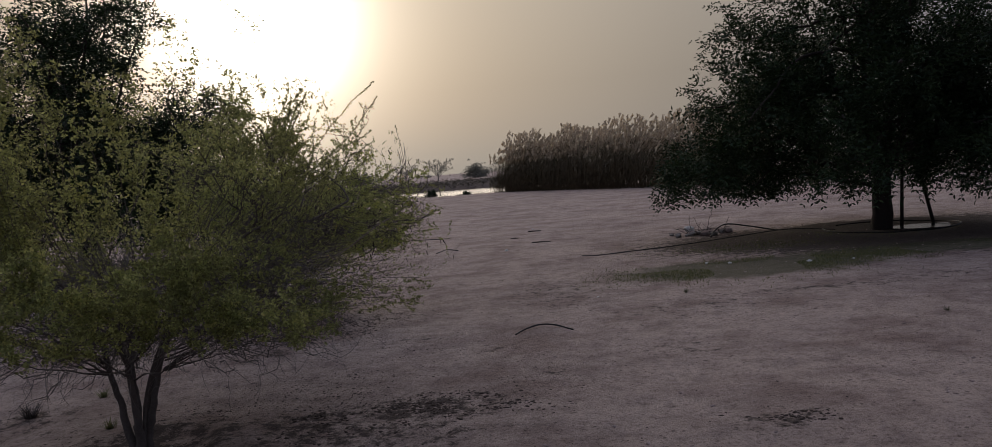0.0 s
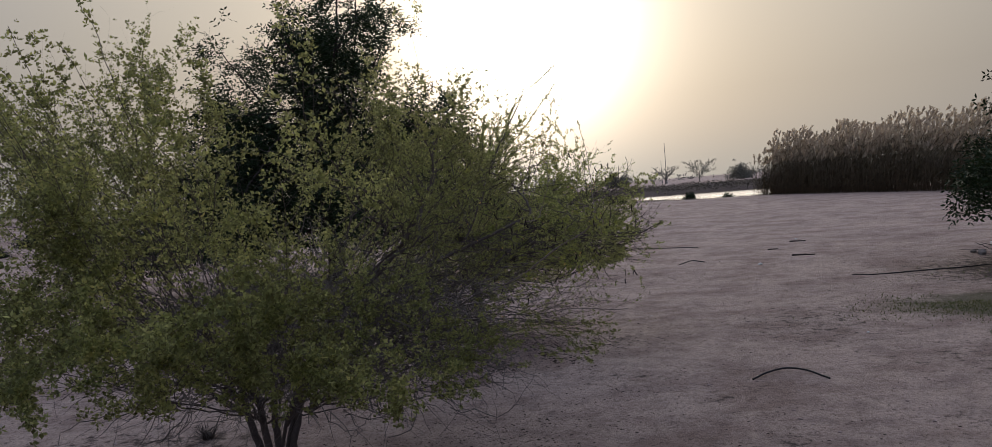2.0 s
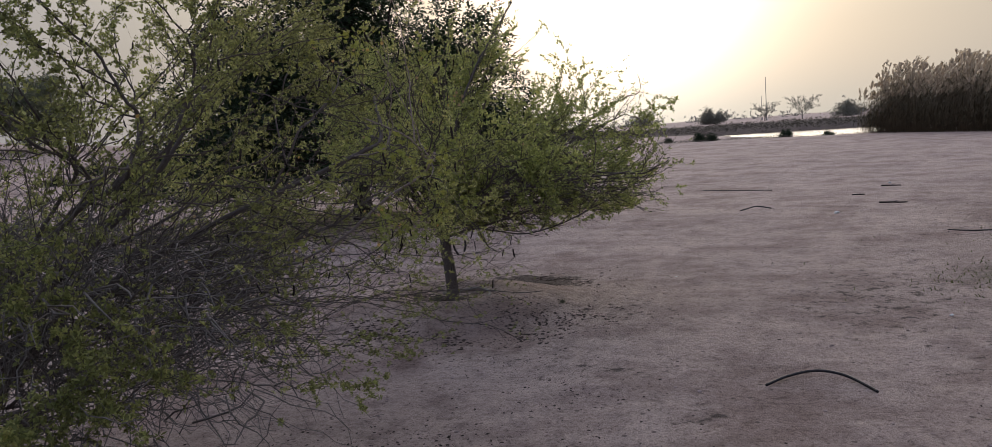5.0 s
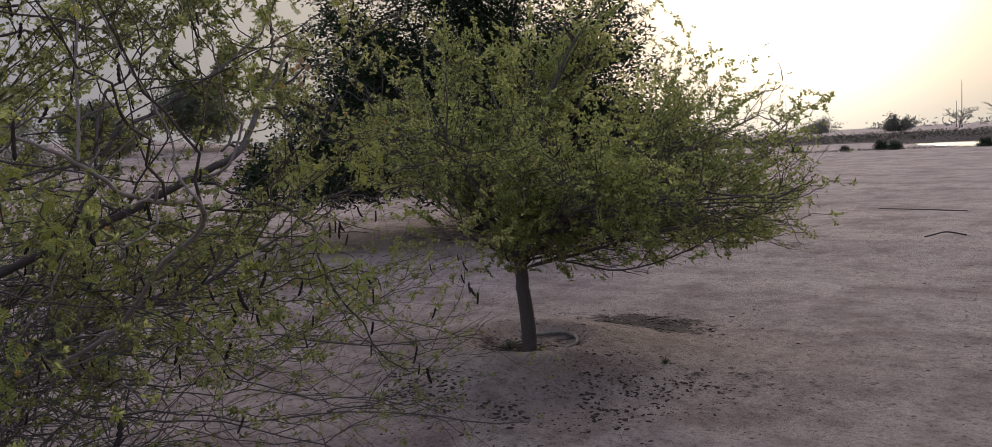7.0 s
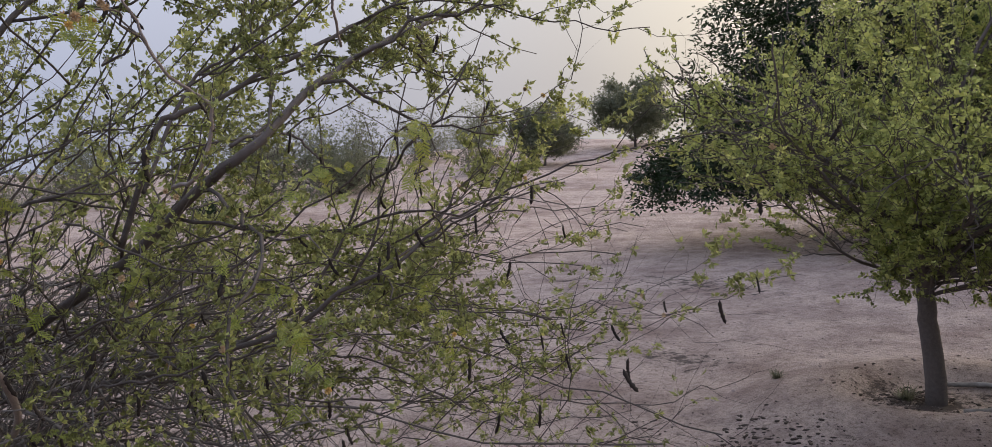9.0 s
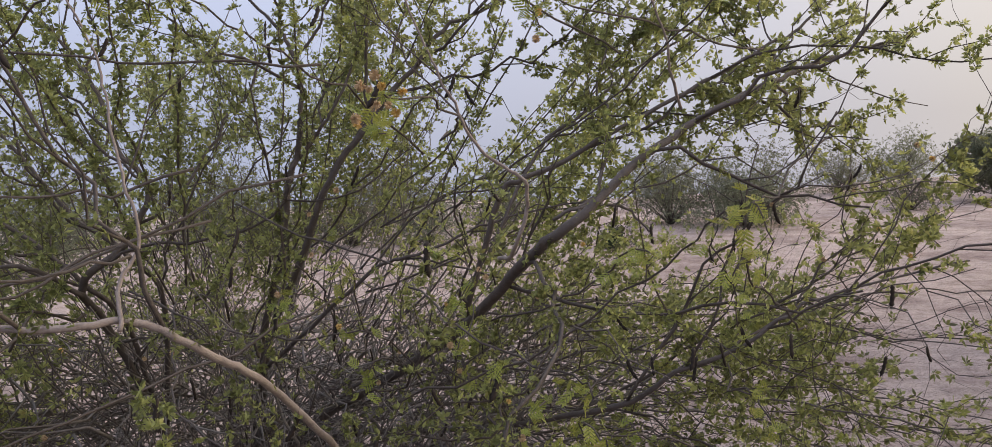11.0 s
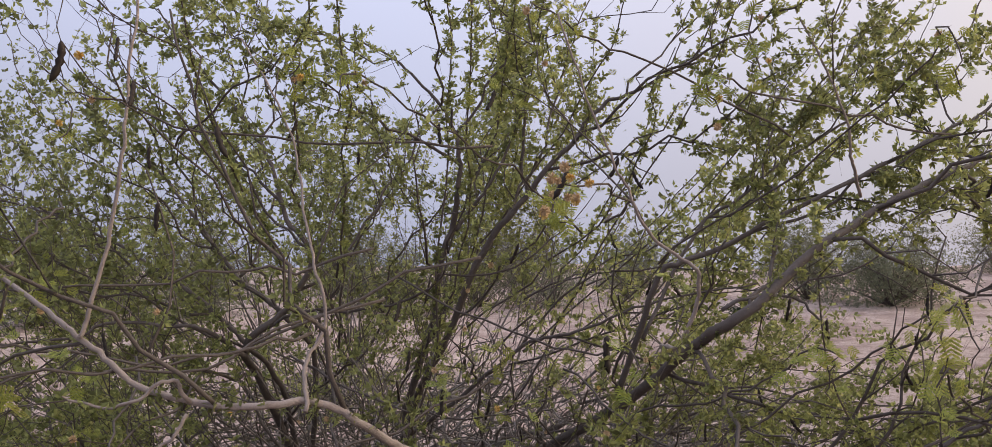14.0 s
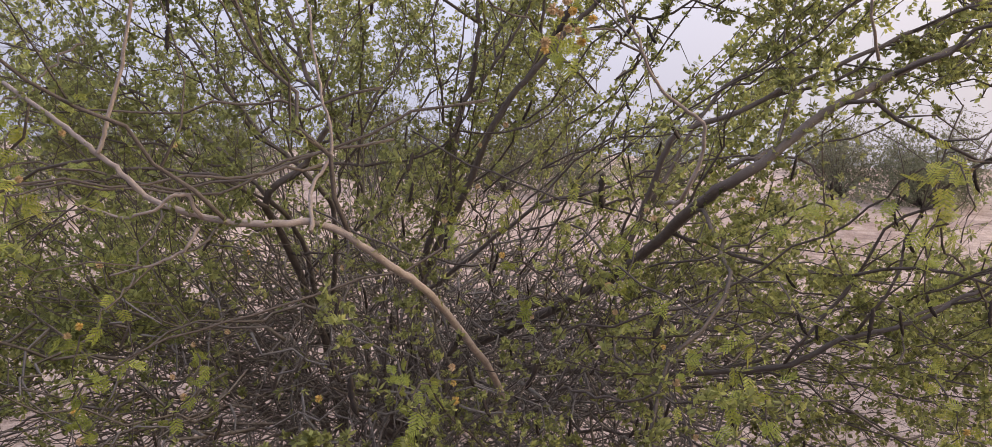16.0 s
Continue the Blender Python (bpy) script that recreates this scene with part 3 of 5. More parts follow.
def clothe(tree, limbs, inside, rng, branch_gap, branch_len, twig_gap, twig_len, leaf_gap, leaf_size, pods=0, puffs=0, bare=None, feathery=0, feather_at=None, keep_near=200, swell=None, density=0.6, patchy=2.2, clump_size=0.2, leaf=None, lush=None, shoots=()):
    branches, twigs, lp, ld, leaves_on = branch_out(limbs, inside, rng, branch_gap, branch_len, twig_gap, twig_len)
    for pts, rad in branches:
        leaves_on(pts, leaf_gap * 1.5, 0.3)
    for pts, rad in twigs:
        leaves_on(pts, leaf_gap, 0.08)
    for pts, rad, start in limbs:
        leaves_on(pts, leaf_gap, max(start, 0.62))
    plain = len(lp)
    for pts in shoots:        # beaded with leaves nearly all along
        leaves_on(pts, leaf_gap, 0.22)
    branch_parts(tree, branches, keep_near, 5, MAT_TWIG, "thin crooked grey-brown branches")
    tagged(tube_object("twig_tangle", twigs, 3, MAT_TWIG, tree, "fine thorny crooked twigs"), kind="stuff")
    P, D = np.array(lp), np.array(ld)
    bead = np.arange(len(P)) >= plain
    if bare is not None:
        keep = np.array([rng.random() < bare(p) for p in P]) | bead
        P, D, bead = P[keep], D[keep], bead[keep]
    # leaves gather in clumps with gaps between
    clump = sum(value_noise(P[:, i] / clump_size + P[:, (i + 1) % 3] * 0.7, P[:, (i + 2) % 3] / clump_size, 20 + i) for i in range(3))
    keep = rng.random(len(P)) < np.maximum(np.clip(density + patchy * clump, 0.06, 1.0), 0.55 * bead)
    P, D = P[keep], D[keep]
    if lush is not None:      # several leaves to a knot on the lush side
        times = rng.poisson(lush(P)) + 1
        P, D = np.repeat(P, times, axis=0), np.repeat(D, times, axis=0)
        loose = 0.016 if feather_at is None else 0.004 + 0.012 * smooth(1.4, 2.4, np.linalg.norm(P - feather_at[0], axis=1))[:, None]
        P, D = P + rng.normal(0, 1, P.shape) * loose, D + rng.normal(0, 0.5, D.shape)
    S = rng.uniform(0.6, 1.3, len(P)) * leaf_size * (swell(P) if swell else 1.0)
    fine = np.zeros(len(P), bool) if feather_at is None else np.linalg.norm(P - feather_at[0], axis=1) < 2.3 + rng.normal(0, 0.25, len(P))
    Q = []
    for k in range(4):
        for blades, wide, pick in ((4, 1.6, ~fine), (8, 1.15, fine)):
            Q.append(place_leaves(tuft_template(blades, 40 + k, wide), P[pick][k::4], D[pick][k::4], S[pick][k::4], rng))
    tagged(quads_object("crown", np.concatenate(Q), leaf or MAT_LEAF, tree, "small feathery green leaves, some yellowing"), kind="stuff")
    ends = [pts[int(rng.integers(len(pts) // 2, len(pts)))] for pts, _ in twigs]
    rng.shuffle(ends)
    if feathery:
        near = [q for q in ends if feather_at is None or np.linalg.norm(q - feather_at[0]) < feather_at[1]][:feathery]
        fp, fd = [], []
        for q in near:
            for _ in range(int(rng.integers(3, 7))):
                fp.append(q + rng.normal(0, 0.016, 3)); fd.append(rng.normal(0, 1, 3) + np.array([0, 0, -0.5]))
        fp, fd = np.array(fp), np.array(fd)
        tagged(quads_object("fresh_foliage", place_leaves(leaf_template(8, 8), fp, fd, rng.uniform(0.010, 0.020, len(fp)), rng), MAT_FRESH, tree,
                            "bright fresh compound leaves in loose sprays"), kind="stuff")
    pod_ends = [q for q in ends if way_gap(q) > 0.75 and q[2] > 1.1]
    if feather_at is not None:
        pod_ends.sort(key=lambda q: np.linalg.norm(q - feather_at[0]) + rng.uniform(0, 1.1))
    for k, q in enumerate(pod_ends[:pods]):
        ob = new("seed_pod", POD_MESH[k % 3])
        ob.parent = tree
        s = rng.uniform(0.40, 0.72)
        ob.matrix_local = pose(*q, rng.uniform(-14, 14), rng.uniform(-14, 14), rng.uniform(0, 360)) @ Matrix.Scale(s, 4)
    for k, q in enumerate(pod_ends[pods:2 * pods:2][:puffs]):
        ob = new("flower", PUFF_MESH[1 if k % 3 else 0])
        ob.parent = tree
        ob.matrix_local = pose(*q, 0, 0, rng.uniform(0, 360)) @ Matrix.Scale(rng.uniform(0.5, 0.85), 4)


def crooked(points, steps, rng, amount):
    P = spline(points, steps)
    j = np.cumsum(rng.normal(0, amount, P.shape), axis=0)
    j -= np.linspace(0, 1, len(P))[:, None] * j[-1]
    return P + j


SPRAYS = [
    (0.84, 7.25, 1.90),
    (0.82, 7.22, 1.84),
    (1.12, 6.43, 1.59),
    (1.16, 6.48, 1.52),
    (1.18, 6.46, 1.55),
    (0.80, 6.96, 1.95),
    (0.76, 7.33, 1.50),
    (0.78, 7.48, 1.52),
    (0.64, 6.90, 1.46),
    (0.74, 7.50, 1.89),
    (0.99, 6.40, 1.83),
    (0.90, 6.73, 1.86),
    (0.92, 6.68, 1.89),
    (0.74, 7.07, 1.48),
    (0.97, 7.03, 1.71),
    (0.62, 6.76, 1.43),
    (0.93, 6.84, 1.26),
    (0.99, 6.88, 1.25),
    (0.87, 7.24, 1.32),
    (0.82, 7.28, 1.26),
    (0.88, 7.42, 1.53),
    (0.88, 7.42, 1.47),
    (1.01, 7.20, 1.28),
    (0.50, 7.05, 1.36),
    (1.08, 6.48, 1.31),
    (1.08, 6.50, 1.26),
    (1.28, 6.52, 1.46),
    (1.20, 6.52, 1.48),
    (0.63, 6.92, 1.37),
    (0.84, 6.44, 1.21),
    (0.72, 7.50, 1.26),
    (0.76, 7.16, 1.28),
]


def build_acacia_a():
    rng = np.random.default_rng(11)
    tree = new("acacia_tree")
    tagged(tree, "spreading young acacia with several crooked stems, pods and feathery leaves", "tree")
    sag = lambda az: 0.36 - 0.28 * float(smooth(0.1, 0.8, math.cos(az - radians(15)))) - 0.30 * float(smooth(0.6, 0.95, math.cos(az - radians(72))))      # the boughs hang lower over the path
    inside = dome_inside(TREE_A, 1.95, 2.95, 0.74, 0.62, sag, lambda az: 1 + 0.22 * max(0.0, math.cos(az - radians(72))) ** 4)
    b = (-0.66, 6.16, -0.05)
    foot = [b, (-0.58, 6.22, 0.5), (-0.36, 6.42, 0.95)]          # the stem that leans out over the path
    mid_foot = [(-0.58, 6.22, 0.5), (-0.42, 6.34, 0.95), (-0.10, 6.52, 1.30)]
    left_foot = [b, (-0.55, 6.12, 0.5), (-0.28, 6.14, 1.0)]
    mains = []           # (control points, base radius, end radius, where side shoots begin, kind: 0 dark, 1 pale, 2 dark and stout, 3 slender shoot)
    mains.append((foot + [(0.02, 6.87, 1.27), (0.30, 7.04, 1.40), (0.57, 7.15, 1.52), (0.62, 7.22, 1.56), (0.55, 7.35, 1.66), (0.41, 7.53, 1.76), (0.28, 7.68, 1.82), (0.18, 7.82, 1.87), (0.02, 8.02, 1.93)], 0.026, 0.0045, 0.36, 2))
    mains.append(([(0.61, 7.21, 1.56), (0.58, 7.27, 1.57), (0.54, 7.33, 1.57), (0.54, 7.37, 1.53)], 0.0055, 0.003, 0.4, 2))
    mains.append(([(0.25, 7.03, 1.39), (0.33, 7.11, 1.60), (0.34, 7.18, 1.65), (0.32, 7.30, 1.71), (0.28, 7.48, 1.80), (0.22, 7.62, 1.87), (0.14, 7.75, 1.94), (0.03, 7.88, 2.04), (-0.1, 8.0, 2.12)], 0.0105, 0.0035, 0.30, 2))
    mains.append(([(0.28, 7.08, 1.50), (0.16, 7.18, 1.71), (0.13, 7.26, 1.77), (0.08, 7.38, 1.87), (-0.01, 7.57, 2.00), (-0.12, 7.78, 2.16), (-0.20, 7.86, 2.27)], 0.0070, 0.003, 0.25, 2))
    mains.append((mid_foot + [(0.07, 6.67, 1.53), (0.12, 6.75, 1.69), (0.13, 6.85, 1.80), (0.12, 6.94, 1.90), (0.11, 7.00, 1.98), (0.08, 7.08, 2.03), (0.01, 7.19, 2.10), (-0.08, 7.31, 2.16)], 0.019, 0.0035, 0.62, 2))
    mains.append(([(0.13, 6.84, 1.80), (0.16, 6.83, 1.85), (0.17, 6.84, 1.94), (0.19, 6.84, 2.03), (0.20, 6.80, 2.13), (0.20, 6.77, 2.22)], 0.0075, 0.003, 0.5, 2))
    mains.append((mid_foot[:2] + [(-0.08, 6.49, 1.28), (0.08, 6.60, 1.50), (0.14, 6.64, 1.64), (0.17, 6.68, 1.73), (0.20, 6.70, 1.85), (0.21, 6.68, 1.94), (0.21, 6.65, 2.00), (0.20, 6.56, 2.08), (0.16, 6.43, 2.17)], 0.019, 0.0035, 0.66, 2))
    mains.append(([(0.21, 6.69, 1.92), (0.21, 6.73, 1.98), (0.22, 6.79, 2.05), (0.21, 6.85, 2.11)], 0.0060, 0.003, 0.5, 2))
    mains.append(([(0.17, 6.68, 1.72), (0.19, 6.73, 1.78), (0.20, 6.79, 1.85), (0.20, 6.83, 1.96), (0.19, 6.85, 2.08)], 0.0070, 0.003, 0.5, 2))
    mains.append((left_foot + [(0.10, 6.20, 1.36), (0.28, 6.25, 1.46), (0.27, 6.33, 1.54), (0.27, 6.39, 1.65), (0.26, 6.34, 1.74), (0.24, 6.29, 1.86), (0.20, 6.20, 1.97), (0.16, 6.04, 2.13), (0.11, 5.90, 2.29)], 0.021, 0.0035, 0.45, 2))
    mains.append(([(0.26, 6.25, 1.45), (0.35, 6.23, 1.50), (0.40, 6.18, 1.52), (0.46, 6.07, 1.53), (0.50, 6.01, 1.50), (0.56, 5.85, 1.49)], 0.0095, 0.004, 0.3, 2))
    mains.append((left_foot[1:] + [(-0.05, 6.26, 1.38), (0.10, 6.24, 1.52), (0.08, 6.10, 1.61), (0.06, 5.98, 1.73), (0.04, 5.84, 1.87), (0.03, 5.69, 2.00), (-0.02, 5.46, 2.20)], 0.0150, 0.003, 0.45, 2))
    mains.append((left_foot[1:] + [(0.05, 6.22, 1.36), (0.20, 6.22, 1.47), (0.23, 6.13, 1.56), (0.23, 6.01, 1.64), (0.23, 5.88, 1.71), (0.22, 5.68, 1.78), (0.20, 5.4, 1.84)], 0.0135, 0.003, 0.5, 2))
    mains.append((foot[1:] + [(0.05, 7.05, 1.10), (0.29, 7.32, 1.20), (0.38, 7.42, 1.28), (0.42, 7.53, 1.32), (0.43, 7.61, 1.38), (0.41, 7.71, 1.41), (0.36, 7.95, 1.45)], 0.0140, 0.003, 0.5, 2))
    mains.append(([(-0.08, 6.50, 1.24), (0.11, 6.68, 1.36), (0.19, 6.84, 1.48), (0.26, 6.94, 1.51), (0.25, 7.09, 1.57), (0.2, 7.3, 1.6)], 0.0095, 0.003, 0.4, 2))
    mains.append(([(-0.28, 6.45, 0.85), (0.2, 6.75, 1.02), (0.62, 6.88, 1.18), (0.89, 6.87, 1.35), (1.00, 6.86, 1.40), (1.07, 6.84, 1.44), (1.11, 6.80, 1.47), (1.15, 6.74, 1.47), (1.17, 6.68, 1.48), (1.18, 6.63, 1.50), (1.18, 6.58, 1.54), (1.17, 6.53, 1.57), (1.12, 6.40, 1.62)], 0.0100, 0.0040, 0.75, 1))
    mains.append(([(1.18, 6.58, 1.54), (1.17, 6.59, 1.58), (1.16, 6.60, 1.66), (1.16, 6.61, 1.74), (1.15, 6.60, 1.80), (1.14, 6.60, 1.89), (1.12, 6.58, 2.05)], 0.0040, 0.0022, 0.3, 1))
    mains.append(([(1.17, 6.69, 1.48), (1.19, 6.68, 1.50), (1.20, 6.65, 1.48), (1.21, 6.61, 1.48), (1.22, 6.58, 1.50)], 0.0038, 0.0016, 0.5, 1))
    mains.append(([(1.17, 6.69, 1.47), (1.18, 6.68, 1.45), (1.19, 6.66, 1.44), (1.20, 6.61, 1.42)], 0.0032, 0.0018, 0.5, 1))
    mains.append(([(1.13, 6.79, 1.47), (1.10, 6.78, 1.52), (1.08, 6.79, 1.56), (1.07, 6.77, 1.63), (1.04, 6.74, 1.72), (1.02, 6.71, 1.79), (1.00, 6.64, 1.89)], 0.0040, 0.0018, 0.3, 1))
    mains.append(([(0.57, 7.12, 1.50), (0.69, 7.15, 1.51), (0.72, 7.17, 1.57), (0.74, 7.17, 1.61), (0.76, 7.12, 1.65), (0.79, 7.09, 1.70), (0.81, 7.07, 1.75), (0.82, 7.04, 1.82), (0.83, 7.0, 1.95)], 0.0060, 0.0022, 0.4, 1))
    mains.append(([(0.51, 7.43, 1.73), (0.57, 7.41, 1.78), (0.60, 7.40, 1.83), (0.63, 7.37, 1.90), (0.64, 7.33, 1.98)], 0.0045, 0.0025, 0.3, 1))
    stems = []
    for k in range(4):       # stout stems that rise from the base and carry the boughs
        az = radians(35 + 83 * k) + rng.uniform(-0.15, 0.15)
        d = np.array([math.cos(az), math.sin(az), 0])
        tip = TREE_A + d * rng.uniform(0.24, 0.40) + np.array([0, 0, rng.uniform(0.78, 0.98)])
        stems.append((az, spline([b, TREE_A + d * 0.10 + np.array([0, 0, 0.35]), tip], 8)))
        mains.append(([b, TREE_A + d * 0.10 + np.array([0, 0, 0.35]), tip, tip + d * 0.4 + np.array([0, 0, 0.2])], 0.072, 0.022, 0.8, 0))
    for k in range(44):      # the rest of the crown, all round
        az = 2 * math.pi * (k * 0.381966 + 0.07)
        z1 = 0.78 + 1.95 * ((k * 0.618034 + 0.31) % 1.0)
        if math.cos(az - radians(15)) < 0.3:
            z1 = max(z1, 1.08 + 0.1 * rng.random())
        reach = rng.uniform(0.84, 1.04) * (1.92 if z1 < 1.3 else 1.92 - 0.40 * (z1 - 1.3) - 0.10 * (z1 - 1.3) ** 3)
        if math.cos(az - radians(21)) > 0.64 and 1.1 < z1 < 2.2:
            reach *= 0.72        # that side has its own limbs above
        d = np.array([math.cos(az), math.sin(az), 0])
        stem = min(stems, key=lambda m: abs(math.atan2(math.sin(az - m[0]), math.cos(az - m[0]))))[1]
        s = stem[int(rng.integers(len(stem) * 2 // 3, len(stem)))]
        e = TREE_A + d * reach + np.array([0, 0, z1])
        mid = s * 0.52 + e * 0.48 + d * 0.10 + np.array([0, 0, 0.03 if z1 < 1.2 else -0.03]) + rng.normal(0, 0.10, 3)
        mains.append(([s, s * 0.6 + mid * 0.4, mid, e], rng.uniform(0.011, 0.015), 0.0025, 0.26, 0))
    for k in range(22):      # low boughs that sag outwards on the open and the leafy side
        az = radians(-190 + 15 * k if k < 17 else -18 + 11 * (k - 17))
        d = np.array([math.cos(az), math.sin(az), 0])
        stem = min(stems, key=lambda m: abs(math.atan2(math.sin(az - m[0]), math.cos(az - m[0]))))[1]
        east = -62 < math.degrees(az) < 70
        s = stem[int(rng.integers(len(stem) * 2 // 3, len(stem)))]
        e = TREE_A + d * 1.78 * rng.uniform(0.93, 1.08) + np.array([0, 0, rng.uniform(0.86, 1.08) if east else rng.uniform(1.08, 1.3)])
        mid = s * 0.5 + e * 0.5 + np.array([0, 0, 0.07]) + rng.normal(0, 0.06, 3)
        mains.append(([s, mid, e], rng.uniform(0.009, 0.012), 0.002, 0.3, 0))
    for k in range(20):      # long thin whips that trail outwards, nearly bare
        az = radians(40 + 3.6 * k) + rng.uniform(-0.04, 0.04)
        d = np.array([math.cos(az), math.sin(az), 0])
        z1 = 0.60 + 0.65 * ((k * 0.618034 + 0.4) % 1.0)
        e = TREE_A + d * rng.uniform(1.95, 2.38) + np.array([0, 0, z1])
        s = TREE_A + d * rng.uniform(0.5, 0.8) + np.array([0, 0, 0.75 + 0.35 * z1 + rng.uniform(-0.1, 0.1)])
        mains.append(([s, s * 0.55 + e * 0.45 + np.array([0, 0, 0.07]) + rng.normal(0, 0.05, 3), e], 0.0085, 0.0032, 0.5, 0))
    for k in range(66):      # slender shoots that rise out of the crown
        az = radians(148 + 3.6 * k if k < 40 else 12 + 4.0 * (k - 40)) + rng.uniform(-0.06, 0.06)
        d = np.array([math.cos(az), math.sin(az), 0])
        s = TREE_A + d * rng.uniform(0.5, 0.9) + np.array([0, 0, rng.uniform(1.2, 1.6)])
        e = TREE_A + d * rng.uniform(1.15, 1.75) + np.array([0, 0, 2.0 + 0.75 * ((k * 0.618034) % 1.0)] if k < 40 else [0, 0, 1.85 + 0.55 * ((k * 0.618034) % 1.0)])
        mains.append(([s, s * 0.5 + e * 0.5 + rng.normal(0, 0.06, 3), e], 0.0080, 0.0030, 0.4, 3))
    limbs, dark, pale, shoots = [], [], [], []
    for ctrl, r0, r1, start, kind in mains:
        P = crooked(ctrl, 7 if kind or len(ctrl) > 4 else 12, rng, (0.012 if len(ctrl) == 3 else 0.0065, 0.0012, 0.0022, 0.010)[kind])
        cut = [i for i, p in enumerate(P) if way_gap(p) < 0.5]
        if cut:
            P = P[:max(4, cut[0])]
        R = r1 + (r0 - r1) * (1 - np.linspace(0, 1, len(P))) ** (2.2, 1.2, 1.1, 1.2)[kind]
        R = R * (0.54, 0.60, 0.58, 0.36)[kind]
        if kind == 3:
            shoots.append(P)
        else:
            limbs.append((P, R, start))
        (pale if kind == 1 else dark).append((P, R))
    for k, (P, R) in enumerate(dark):
        tube_object("stem" if R[0] > 0.02 else "limb", [(P, R)], 8, MAT_BARK, tree, "dark crooked stem" if R[0] > 0.02 else "")
    for P, R in pale:
        tube_object("bare_branch", [(P, R)], 7, MAT_PALE_BARK, tree, "pale weathered crooked branch")

    def bare(p):
        near = math.hypot(p[0] - 1.9, p[1] - 7.15)
        open_side = float(smooth(3.1, 2.2, near))
        low = (1 - float(smooth(1.1, 1.35, p[2]))) * float(smooth(2.7, 1.7, near))
        far_top = float(smooth(-0.7, -1.3, p[0])) * float(smooth(1.3, 1.7, p[2]))
        high = 1.0 - 0.15 * float(smooth(1.3, 1.7, p[2]))
        reach = math.hypot(p[0] + 0.66, p[1] - 6.16)
        inner = 1 - 0.88 * float(smooth(5.8, 6.3, p[1])) * float(smooth(1.35, 1.0, reach)) * float(smooth(1.5, 1.28, p[2]))      # leaves die off inside the crown
        whip = float(smooth(1.2, 1.7, reach)) * float(smooth(0.55, 0.85, math.cos(math.atan2(p[1] - 6.16, p[0] + 0.66) - radians(72)))) * float(smooth(1.2, 0.95, p[2]))
        heart = 1 - 0.64 * float(smooth(5.0, 5.6, p[1])) * float(smooth(7.1, 6.7, p[1])) * float(smooth(1.1, 1.25, p[2])) * float(smooth(2.05, 1.8, p[2]))      # thin in the middle
        return inner * heart * (1 - 0.8 * whip) * high * (1.0 - max((0.26 * float(smooth(0.75, 1.05, p[2])) + 0.40 * low) * open_side, 0.20 * far_top))

    def lush(P):
        side = (P[:, 0] + 0.66) * 0.55 - (P[:, 1] - 6.16) * 0.83
        near = np.hypot(P[:, 0] - 1.9, P[:, 1] - 7.15)
        return 0.7 * smooth(0.1, 0.8, side) * smooth(1.75, 1.3, P[:, 2]) + 0.6 * smooth(2.4, 1.3, near)

    def swell(P):
        near = np.hypot(P[:, 0] - 1.9, P[:, 1] - 7.15)      # young small leaves along the path
        return 0.44 + 0.56 * smooth(1.0, 2.5, near)

    clothe(tree, limbs, inside, rng, 0.130, (0.3, 0.9), 0.085, (0.10, 0.34), 0.0072, 0.0235,
           pods=160, puffs=40, bare=bare, feathery=150, feather_at=(np.array([1.9, 7.15, 1.55]), 2.0), keep_near=240, swell=swell, density=0.34, patchy=4.2, clump_size=0.22, lush=lush, shoots=shoots)
    # fresh sprays hanging at the edge of the crown, beside the path
    fp, fd, stalks, puff = [], [], [], []
    for q in SPRAYS:
        q = np.array(q)
        turn = rng.uniform(-1.1, 1.1)
        back = np.array([-math.cos(turn), math.sin(turn), rng.uniform(-0.5, 0.45)])
        line = crooked([q + back * rng.uniform(0.35, 0.6), q + back * 0.2 + rng.normal(0, 0.02, 3), q + np.array([0, 0, 0.02]), q + np.array([0.02, 0.0, -0.05])], 7, rng, 0.006)
        stalks.append((line, np.linspace(0.0021, 0.0008, len(line))))
        for _ in range(15):
            p = line[int(rng.integers(len(line) // 2, len(line)))]
            fp.append(p + rng.normal(0, 0.008, 3)); fd.append(rng.normal(0, 1, 3) + np.array([0.2, 0, -0.4]))
        for _ in range(int(rng.integers(0, 3))):
            puff.append(line[int(rng.integers(len(line) // 2, len(line)))] + rng.normal(0, 0.016, 3))
    for line, rad in stalks:
        tube_object("shoot", [(line, rad)], 5, MAT_TWIG, tree)
    fp, fd = np.array(fp), np.array(fd)
    tagged(quads_object("hanging_foliage", place_leaves(leaf_template(8, 12), fp, fd, rng.uniform(0.012, 0.024, len(fp)), rng), MAT_FRESH, tree, "bright yellow-green compound leaves"), kind="stuff")
    for k in range(9):
        puff.append(np.array([1.09, 7.04, 1.68]) + rng.normal(0, 0.018, 3))
    for k, p in enumerate(puff):
        ob = new("flower", PUFF_MESH[1 if k % 3 else 0])
        ob.parent = tree
        ob.matrix_local = pose(*p, 0, 0, 40 * k) @ Matrix.Scale(rng.uniform(0.5, 0.8), 4)
    # grey dead twigs low inside the crown
    dead = []
    for _ in range(2300):
        a, q = rng.uniform(-math.pi, math.pi), 0.1 + 0.95 * rng.random()
        s = TREE_A + np.array([0.2 + math.cos(a) * q, 0.15 + math.sin(a) * q, rng.uniform(0.70, 1.30) - 0.08 * q])
        if way_gap(s) < 0.7 or s[1] < 5.65:
            continue
        d = unit(np.array([math.cos(a), math.sin(a), rng.uniform(-0.4, 0.5)]) + rng.normal(0, 0.6, 3))
